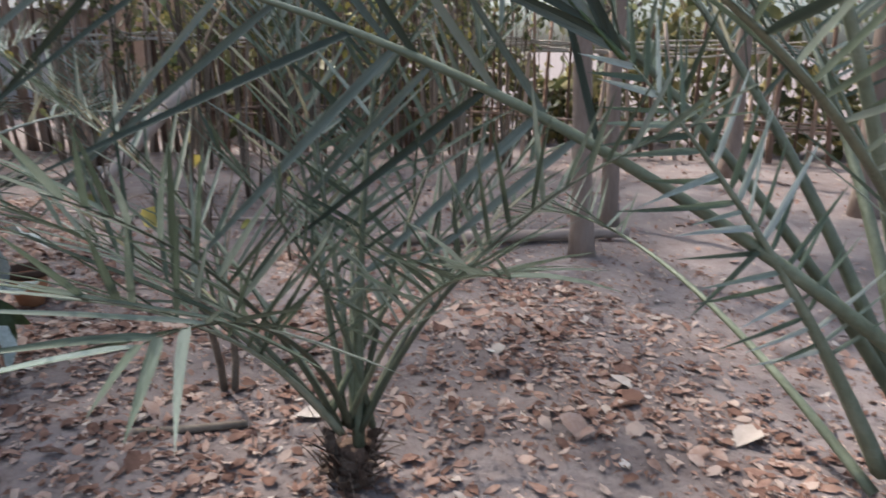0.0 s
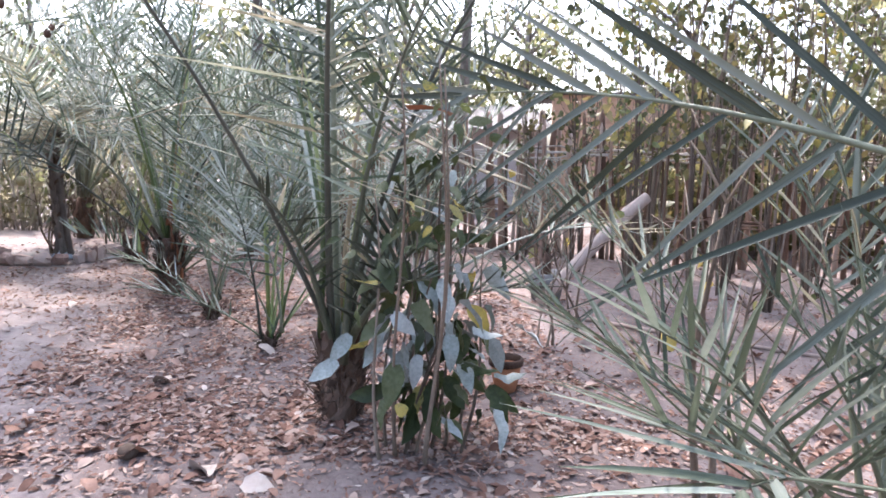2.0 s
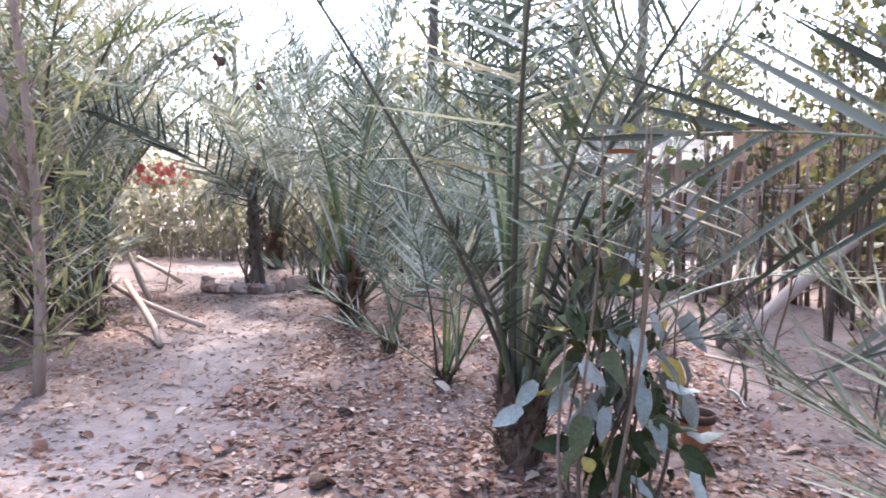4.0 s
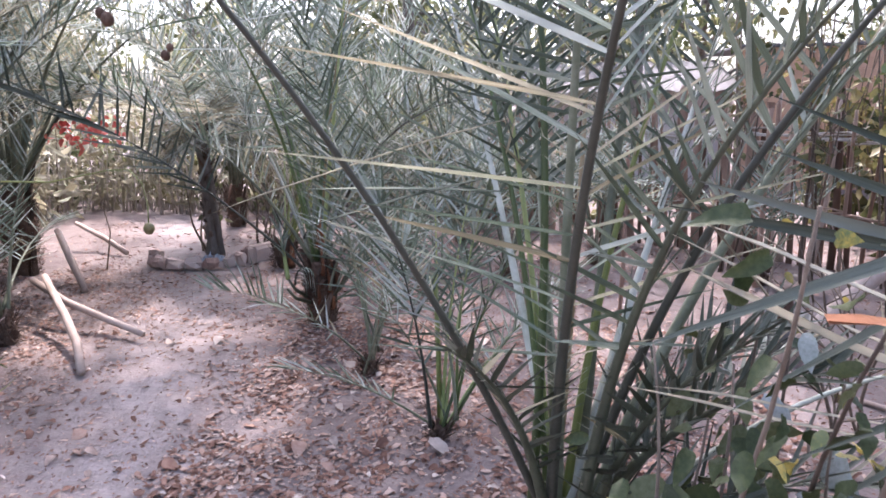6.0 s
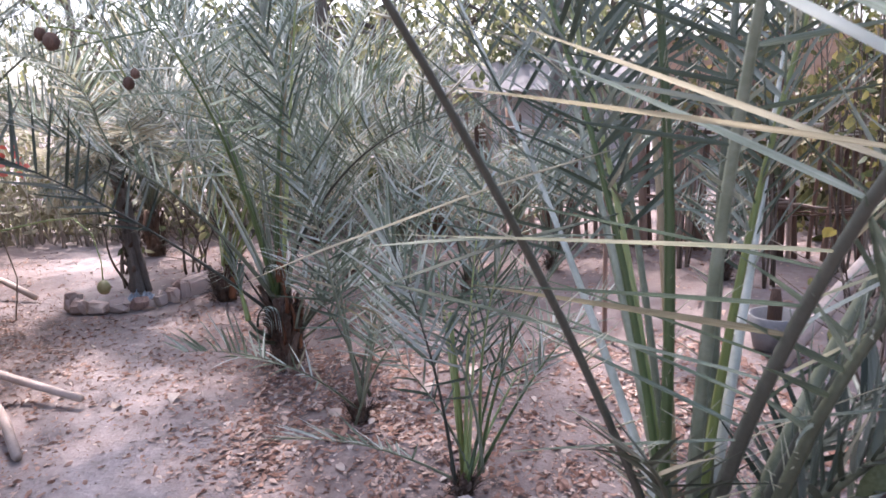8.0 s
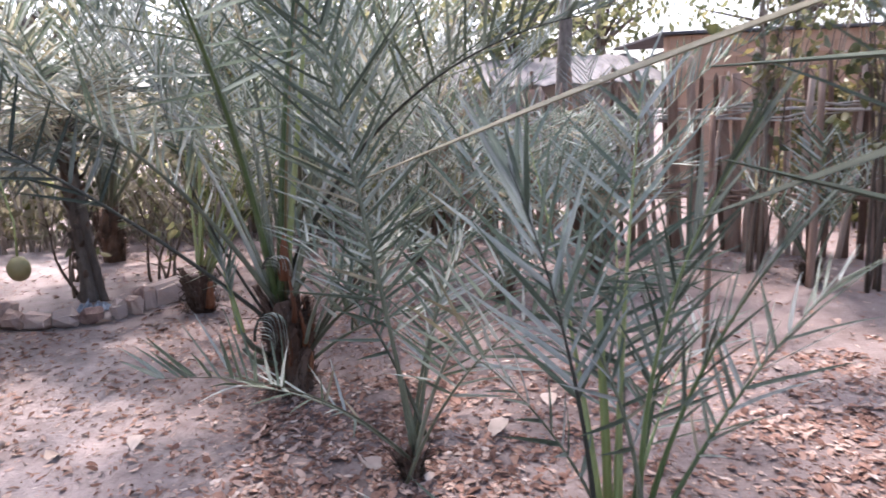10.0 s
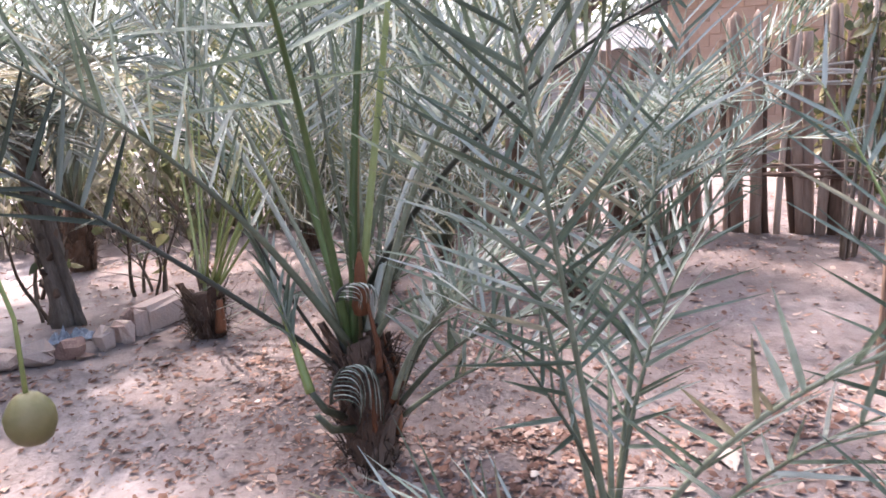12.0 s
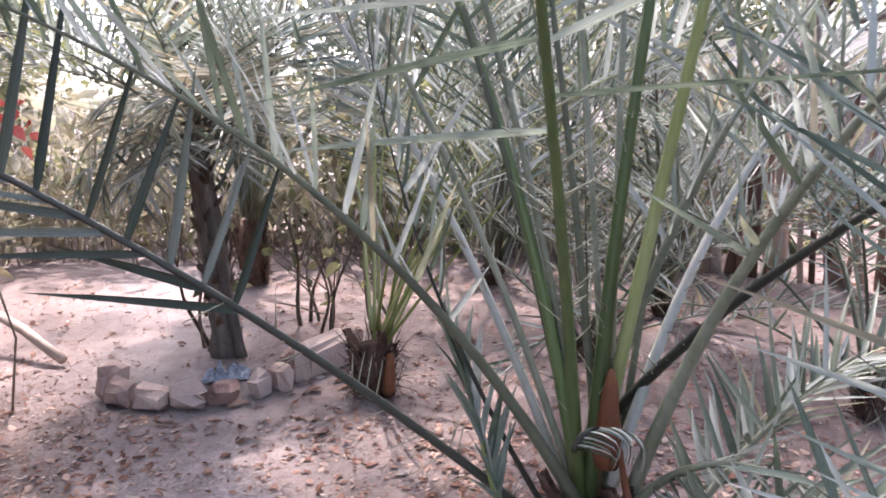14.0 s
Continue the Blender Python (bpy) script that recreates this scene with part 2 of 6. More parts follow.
def part(name, me, parent=None, label="", m=None, kind=""):
    """One mesh object under a thing or under a part."""
    ob = new(name, me)
    if parent is not None:
        ob.parent = parent
    if m is not None:
        ob.matrix_basis = m
    return tagged(ob, label, "", "", kind)


def thing(name, base, label, category, group="", kind=""):
    ob = new(name)
    ob.empty_display_size = 0.1
    ob.location = base
    return tagged(ob, label, category, group, kind)


class Build:
    """Collects tubes and boxes into one mesh."""
    def __init__(self):
        self.v, self.f, self.n = [], [], 0

    def add(self, v, f):
        v = np.asarray(v, float)
        self.f.extend([[i + self.n for i in fc] for fc in f])
        self.v.append(v)
        self.n += len(v)
        return self

    def tube(self, pts, radii, sides=6, flat=1.0, wobble=0.0, rng=None):
        pts = np.asarray(pts, float)
        k = len(pts)
        d = np.gradient(pts, axis=0)
        d /= np.maximum(np.linalg.norm(d, axis=1), 1e-9)[:, None]
        ref = np.array([0, 0, 1.0]) if abs(d[0, 2]) < 0.9 else np.array([1.0, 0, 0])
        s = np.cross(d, ref)
        s /= np.linalg.norm(s, axis=1)[:, None]
        u = np.cross(s, d)
        a = np.arange(sides) * 2 * np.pi / sides
        r = np.broadcast_to(np.asarray(radii, float), (k,))
        ring = r[:, None] * np.ones(sides)
        if wobble and rng is not None:
            ring = ring * (1 + wobble * rng.standard_normal((k, sides)))
        v = pts[:, None] + ring[..., None] * (np.cos(a)[None, :, None] * s[:, None] + flat * np.sin(a)[None, :, None] * u[:, None])
        fs = [[i * sides + j, i * sides + (j + 1) % sides, (i + 1) * sides + (j + 1) % sides, (i + 1) * sides + j] for i in range(k - 1) for j in range(sides)]
        fs += [list(range(sides))[::-1], [(k - 1) * sides + j for j in range(sides)]]
        return self.add(v.reshape(-1, 3), fs)

    def box(self, c, size, turn=0.0, tilt=0.0, jitter=0.0, rng=None, cut=0.12):
        """A box with cut edges (24 corners), so that its rims catch the light."""
        hx, hy, hz = (s / 2 for s in size)
        e = min(size) * cut
        bm = bmesh.new()
        bmesh.ops.create_cube(bm, size=1)
        for q in bm.verts:
            q.co = Vector((q.co.x * size[0], q.co.y * size[1], q.co.z * size[2]))
        bmesh.ops.bevel(bm, geom=bm.edges[:], offset=e, segments=1, affect="EDGES")
        bm.verts.ensure_lookup_table()
        v = np.array([q.co[:] for q in bm.verts])
        fs = [[q.index for q in fc.verts] for fc in bm.faces]
        bm.free()
        if jitter and rng is not None:
            v += rng.normal(0, jitter, v.shape)
        m = np.array(Euler((tilt, 0, turn)).to_matrix())
        return self.add(v @ m.T + np.asarray(c, float), fs)

    def mesh(self, name, mat, smooth=True):
        return mesh_of(name, np.vstack(self.v), self.f, mat, smooth)


# ---- the ground ----
def worn(x, y):
    """How bare the soil is trodden, 0 to 1."""
    cx = np.interp(y, [-3, 0, 2, 4, 6, 10, 14], [-0.5, -0.9, -1.75, -2.35, -3.0, -5.4, -7.5])
    p = np.exp(-((x - cx) / 0.62) ** 2)
    q = np.exp(-(((x - 4.2) / 2.0) ** 2 + ((y - 1.7) / 1.5) ** 2))
    w = np.exp(-(((x - 1.9) / 1.3) ** 2 + ((y - 4.3) / 1.2) ** 2))
    # clearings weigh little, so the soil colour there holds their shade
    return np.clip(p + 0.12 * q + 0.15 * w, 0, 1)


def height(x, y):
    """The lie of the ground, in metres."""
    h = 0.018 * np.sin(x * 1.7 + 0.6 * y) * np.sin(y * 1.3 - 0.4 * x) + 0.008 * np.sin(5.1 * x + 2.2 * y) * np.sin(4.3 * y - 1.7 * x)
    far = np.clip((np.hypot(x, y - 3) - 9) / 30, 0, 1)
    return h * (1 - far) - 0.02 * worn(x, y)


def hz(x, y):
    return float(height(np.float64(x), np.float64(y)))


def make_ground():
    near = np.arange(-7, 10.001, 0.085)
    out = np.array([0.3, 0.8, 1.6, 3, 6, 12, 25, 60, 150, 400])
    gx = np.concatenate([near[0] - out[::-1], near, near[-1] + out])
    neary = np.arange(-3, 12.001, 0.085)
    gy = np.concatenate([neary[0] - out[::-1], neary, neary[-1] + out])
    X, Y = np.meshgrid(gx, gy)
    Z = height(X, Y)
    rng = np.random.default_rng(3)
    inner = (np.abs(X - 1.5) < 8.4) & (np.abs(Y - 4.5) < 7.4)
    Z = Z + np.where(inner, rng.normal(0, 0.0035, Z.shape) * (1.4 - worn(X, Y)), 0)
    ny, nx = X.shape
    idx = np.arange(nx * ny).reshape(ny, nx)
    fs = np.stack([idx[:-1, :-1], idx[:-1, 1:], idx[1:, 1:], idx[1:, :-1]], -1).reshape(-1, 4)
    me = mesh_of("ground", np.stack([X, Y, Z], -1).reshape(-1, 3), fs.tolist(), SOIL)
    w = me.attributes.new("worn", "FLOAT", "POINT")
    # real track wear, strengthened so that soil off it looks shaded by growth
    w.data.foreach_set("value", (0.34 * worn(X, Y)).ravel().astype(np.float32))
    return tagged(new("ground", me), "dusty pinkish-grey bare earth with a trodden track", "ground", "", "structure")


make_ground()


# ---- date palms ----
def blade_mesh(bend, name="leaflet"):
    xs = np.array([0, 0.12, 0.4, 0.72, 1.0])
    ws = np.array([0.6, 1.0, 0.92, 0.55, 0.03])
    v = []
    for x, w in zip(xs, ws):
        drop = -bend * x ** 2
        v += [(x, -w, 0.6 * w + drop), (x, 0, drop), (x, w, 0.6 * w + drop)]
    fs = []
    for i in range(4):
        a = 3 * i
        fs += [[a, a + 3, a + 4, a + 1], [a + 1, a + 4, a + 5, a + 2]]
    return np.array(v, float), fs


BLADES = [blade_mesh(b) for b in (0.3, 1.5, 3.0, 5.0)]
BLADE_MESHES = {}
for key, mat in (("green", BLADE), ("dry", BLADE_DRY), ("dark", BLADE_DARK), ("deep_shade", BLADE_DEEP_SHADE), ("fresh", BLADE_FRESH)):
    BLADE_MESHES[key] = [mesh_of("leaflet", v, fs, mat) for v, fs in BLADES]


def frond_curve(base, az, el, length, droop, side, n=24):
    s = (np.arange(n) + 0.5) / n
    e, a = np.radians(el - droop * s ** 1.4), np.radians(az + side * s)
    d = np.stack([np.cos(a) * np.cos(e), np.sin(a) * np.cos(e), np.sin(e)], 1) * length / n
    return np.vstack([[base], np.asarray(base) + np.cumsum(d, 0)])


def frond(palm, spec, rng, leaf=0.40, wide=0.0072, thick=0.02, gap=0.055, bare=0.28, singly=False, stem=RACHIS, dry=False, spines=False, lift=28, label="", grow=1.0, roll=None, deep_shade=False, fresh=False, silver_haze=False, dark=False, spread=66, straw=0.05):
    """A feather frond: spec is azimuth, rise, length, droop, side turn and the shift of its foot from the palm's crown."""
    az, el, length, droop, side, dx, dy, dz = spec
    length, droop, side = length * grow, droop * grow ** 1.4, side * grow     # grow runs the same curve on past its length
    pts = frond_curve((dx, dy, dz), az, el, length, droop, side)
    n = len(pts)
    s = np.linspace(0, 1, n)
    b = Build().tube(pts, thick * (1.25 * (1 - s) ** 1.3 + 0.16), 6, 0.8)
    rachis = part("frond", b.mesh("frond", stem), palm, label)
    T = np.gradient(pts, axis=0)
    T /= np.linalg.norm(T, axis=1)[:, None]
    ah = np.radians(az + side * s)
    S = np.stack([np.sin(ah), -np.cos(ah), 0 * ah], 1)
    N = np.cross(S, T)
    roll = rng.uniform(-0.35, 0.35) if roll is None else radians(roll)
    S, N = S * np.cos(roll) + N * np.sin(roll), N * np.cos(roll) - S * np.sin(roll)
    V, F, MI, cnt = [], [], [], 0
    leafy = length * (1 - bare)
    k = max(6, int(leafy / gap))
    for i in range(k):
        for sg in (-1, 1):
            u = min(1.0, bare + (1 - bare) * (i + rng.uniform(0.1, 0.9)) / k)
            q = u * (n - 1)
            j = min(int(q), n - 2)
            w = q - j
            p, t, ss, nn = (A[j] * (1 - w) + A[j + 1] * w for A in (pts, T, S, N))
            v = (u - bare) / (1 - bare)
            ang = radians((spread if not isinstance(spread, tuple) else spread[sg > 0]) - 34 * v + rng.normal(0, 5) + (rng.normal(0, 25) if rng.random() < 0.06 else 0))
            dih = radians(lift + rng.choice([-14, 0, 12]) + rng.normal(0, 6))
            d = t * math.cos(ang) + (ss * sg * math.cos(dih) + nn * math.sin(dih)) * math.sin(ang)
            d /= np.linalg.norm(d)
            ln = leaf * (0.55 + 0.75 * math.sin(math.pi * min(1, 0.18 + 0.75 * v))) * rng.uniform(0.82, 1.12) * 0.85
            wd = wide * rng.uniform(0.8, 1.15)
            up = nn * math.cos(dih) - ss * sg * math.sin(dih) + 0.22 * rng.standard_normal(3)
            yv = np.cross(up, d)
            yv /= np.linalg.norm(yv)
            zv = np.cross(d, yv)
            kind = int(rng.choice(4, p=[0.36, 0.30, 0.20, 0.14]))
            if singly:
                m = Matrix(((d[0] * ln, yv[0] * wd, zv[0] * wd, p[0]), (d[1] * ln, yv[1] * wd, zv[1] * wd, p[1]), (d[2] * ln, yv[2] * wd, zv[2] * wd, p[2]), (0, 0, 0, 1)))
                part("leaflet", BLADE_MESHES["fresh" if fresh else "dark" if dark else "deep_shade" if deep_shade and rng.random() < 0.98 else "dry" if dry or rng.random() < straw else "green"][kind], rachis, m=m)
            else:
                bv, bf = BLADES[kind]
                V.append(p + bv[:, :1] * ln * d + bv[:, 1:2] * wd * yv + bv[:, 2:3] * wd * zv)
                F.extend([[a + cnt for a in fc] for fc in bf])
                cnt += len(bv)
                MI.extend([int(rng.random() < 0.09)] * len(bf))
    if V:
        me = mesh_of("foliage", np.vstack(V), F, BLADE_DRY if dry else BLADE_DARK if dark else BLADE_DEEP_SHADE if deep_shade else BLADE_SILVER_HAZE if silver_haze else BLADE_FRESH if fresh else BLADE)
        me.materials.append(BLADE if dry else BLADE_DRY)
        me.polygons.foreach_set("material_index", MI)
        part("foliage", me, rachis, kind="stuff")
    if spines:
        sb = Build()
        for i in range(int(bare * length / 0.08)):
            for sg in (-1, 1):
                u = 0.1 + (bare - 0.06) * rng.random()
                j = int(u * (n - 1))
                d = T[j] * 0.5 + S[j] * sg * rng.uniform(0.5, 1) + N[j] * rng.uniform(-0.1, 0.7)
                d /= np.linalg.norm(d)
                p = pts[j] + (pts[j + 1] - pts[j]) * rng.random()
                ln = rng.uniform(0.04, 0.12)
                sb.tube([p, p + d * ln * 0.5, p + d * ln], [0.0022, 0.0015, 0.0004], 4)
        part("thorn_cover", sb.mesh("thorn_cover", SPINE), rachis, kind="stuff")
    return rachis


def trunk_base(palm, radius, top, rng, stubs=14, stub_len=0.2, lean=0.3):
    """The fibrous foot of a young palm, with the cut bases of old fronds round it."""
    radius = radius * 0.85
    z = np.linspace(-0.06, top, 9)
    r = radius * (0.68 + 0.2 * np.sin(np.clip((z + 0.05) / (top + 0.05), 0, 1) * math.pi * 0.8)) * np.where(z > top * 0.8, 0.75, 1)
    part("trunk", Build().tube(np.stack([0 * z, 0 * z, z], 1), r, 14, 1, 0.12, rng).mesh("trunk", FIBRE), palm)
    for i in range(stubs):
        a = i * 2.4 + rng.normal(0, 0.25)
        h = top * (-0.02 + 0.85 * i / stubs)
        rad = np.array([math.cos(a), math.sin(a), 0])
        tang = np.array([-math.sin(a), math.cos(a), 0])
        ln = stub_len * rng.uniform(0.4, 0.95)
        q = np.linspace(0, 1, 6)
        out = lean * rng.uniform(0.0, 0.9)
        pts = rad * radius * 0.98 + np.array([0, 0, h]) + np.outer(ln * out * q ** 1.5, rad) + np.outer(q * ln, [0, 0, 1]) + np.outer(rng.normal(0, 0.04) * q, tang)
        w = radius * rng.uniform(0.22, 0.52) * np.array([1.2, 1.1, 0.9, 0.68, 0.5, rng.uniform(0.1, 0.4)])
        v = []
        for p, ww in zip(pts, w):
            jag = rng.normal(0, 0.006, (6, 3))
            for k, c in enumerate((-1, -0.5, 0.5, 1)):
                v.append(p + tang * ww * c - rad * 0.5 * ww * abs(c) ** 2 + jag[k])
            for k, c in enumerate((1, -1)):
                v.append(p + tang * ww * c * 0.9 - rad * (0.5 * ww + 0.014) + jag[4 + k])
        fs = [[6 * i2 + j, 6 * i2 + (j + 1) % 6, 6 * i2 + 6 + (j + 1) % 6, 6 * i2 + 6 + j] for i2 in range(5) for j in range(6)] + [[5, 4, 3, 2, 1, 0], [30, 31, 32, 33, 34, 35]]
        part("leaf_base", mesh_of("leaf_base", v, fs, STUB if rng.random() < 0.7 else FIBRE, False), palm)
    fb = Build()
    for i in range(int(220 * top / 0.3)):
        a, h = rng.uniform(0, 6.28), rng.uniform(0, top)
        o = np.array([math.cos(a) * radius, math.sin(a) * radius, h])
        d = np.array([math.cos(a) * rng.uniform(0.3, 1), math.sin(a) * rng.uniform(0.3, 1), rng.uniform(-0.6, 1.6)]) * rng.uniform(0.03, 0.13)
        fb.tube([o, o + d * 0.6, o + d + [0, 0, -0.015]], [0.003, 0.002, 0.0008], 4)
    part("fibre", fb.mesh("fibre", STUB), palm, kind="stuff")


def random_specs(rng, n, length, el=(45, 88), droop=(15, 60), foot=0.07, z=(0.0, 0.2), az0=None):
    out = []
    for i in range(n):
        az = i * 137.5 + rng.normal(0, 12) + (az0 or 0)
        e = rng.uniform(*el)
        a = radians(az)
        out.append((az, e, length * rng.uniform(0.75, 1.1), rng.uniform(*droop), rng.normal(0, 8), foot * math.cos(a), foot * math.sin(a), rng.uniform(*z)))
    return out


def palm_at(base, crown, label, fronds, seed, foot=0.17, stubs=14, group="date palms of the grove", **kw):
    """A palm with its foot and fronds; a frond is (spec, options)."""
    rng = np.random.default_rng(seed)
    x, y = base
    palm = thing("date_palm", (x, y, hz(x, y)), label, "palm", group)
    trunk_base(palm, foot, crown, rng, stubs, 0.5 * crown + 0.06)
    for spec, opt in fronds:
        az, el, ln, dr, sd, dx, dy, dz = spec
        frond(palm, (az, el, ln, dr, sd, dx, dy, dz + crown), rng, **{**kw, **opt})
    return palm


# the large palm that the track passes first
palm_a = palm_at((0.30, 2.04), 0.35, "green date palm with upright spiny petioles beside a leafy shrub", [
    ((224, 65, 2.58, 27, 14, 0.00, -0.03, -0.05), dict(singly=True, bare=0.62, leaf=0.36, spines=True, grow=1.2, thick=0.0125, stem=RACHIS_DARK)),
    ((-88, 71, 2.48, 34, 11, -0.04, -0.02, -0.02), dict(singly=True, bare=0.26, leaf=0.62, wide=0.0068, spines=True, thick=0.019, gap=0.07, grow=1.15, spread=92, stem=RACHIS_DARK, deep_shade=False, straw=0.25)),
    ((145, 94, 2.87, 21, -1, -0.10, 0.02, 0.04), dict(bare=0.42, spines=True, thick=0.016, stem=RACHIS_GREEN, grow=1.3, singly=True, gap=0.07)),
    ((76, 71, 2.81, 19, 15, -0.03, 0.04, -0.05), dict(bare=0.45, stem=RACHIS_ORANGE, thick=0.014, grow=1.3)),
    ((114, 60, 2.48, 16, 0, 0.01, -0.01, 0.01), dict(bare=0.34, stem=RACHIS_PALE, thick=0.015, grow=1.2, leaf=0.6, gap=0.09, singly=True)),
    ((-36, 75, 2.74, 44, 1, 0.01, -0.06, -0.01), dict(singly=True, bare=0.34, leaf=0.46, gap=0.08, spines=True, thick=0.016, stem=RACHIS_DARK)),
    ((-61, 82, 1.93, 44, 11, 0.03, -0.17, -0.03), dict(singly=True, bare=0.38, leaf=0.36, spines=True)),
    ((-86, 86, 2.60, 28, 1, -0.02, 0.00, 0.00), dict(bare=0.40, leaf=0.5, wide=0.007, spines=True, thick=0.019, grow=1.25, gap=0.07, singly=True, spread=84)),
    ((47, 65, 2.41, 18, 15, -0.01, 0.00, 0.01), dict(bare=0.4, stem=RACHIS_PALE)),
    ((20, 84, 2.5, 24, 0, 0.0, 0.03, 0.0), dict(bare=0.42, stem=RACHIS_YELLOW, thick=0.015)),
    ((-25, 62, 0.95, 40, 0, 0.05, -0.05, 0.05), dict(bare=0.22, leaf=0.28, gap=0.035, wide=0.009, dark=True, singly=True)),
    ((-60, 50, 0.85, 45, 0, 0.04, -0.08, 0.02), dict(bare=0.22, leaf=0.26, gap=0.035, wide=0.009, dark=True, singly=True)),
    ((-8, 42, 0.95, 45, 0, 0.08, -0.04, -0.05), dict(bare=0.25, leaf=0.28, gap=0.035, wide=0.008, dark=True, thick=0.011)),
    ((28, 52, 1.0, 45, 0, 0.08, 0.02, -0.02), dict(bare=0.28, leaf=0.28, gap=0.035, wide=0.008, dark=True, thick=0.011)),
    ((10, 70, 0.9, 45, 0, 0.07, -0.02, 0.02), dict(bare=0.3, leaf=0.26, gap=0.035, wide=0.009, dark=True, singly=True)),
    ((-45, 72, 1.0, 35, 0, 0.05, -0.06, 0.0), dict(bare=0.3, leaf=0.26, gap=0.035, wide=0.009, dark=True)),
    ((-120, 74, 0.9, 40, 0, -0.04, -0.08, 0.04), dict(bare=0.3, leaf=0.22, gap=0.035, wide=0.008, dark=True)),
    ((5, 52, 1.7, 70, 5, 0.08, 0.0, -0.1), dict(bare=0.6, leaf=0.3, stem=RACHIS_PALE, dry=True, gap=0.09, thick=0.014)),
    ((150, 85, 3.0, 30, 5, -0.04, 0.04, 0.0), dict(bare=0.4, thick=0.013, stem=RACHIS_GREEN)),
    ((60, 82, 3.2, 25, 0, 0.04, 0.05, 0.0), dict(bare=0.42)),
    ((0, 72, 2.9, 40, 0, 0.06, 0.02, 0.0), dict(bare=0.4)),
    ((100, 66, 2.8, 30, 0, 0.0, 0.06, 0.0), dict(bare=0.4)),
    ((135, 84, 3.0, 25, 0, -0.03, 0.05, 0.0), dict(bare=0.36, thick=0.013, stem=RACHIS_YELLOW)),
    ((108, 82, 3.0, 28, 4, -0.02, 0.06, 0.0), dict(bare=0.36, thick=0.013)),
], 11, 0.125, 24, deep_shade=True)

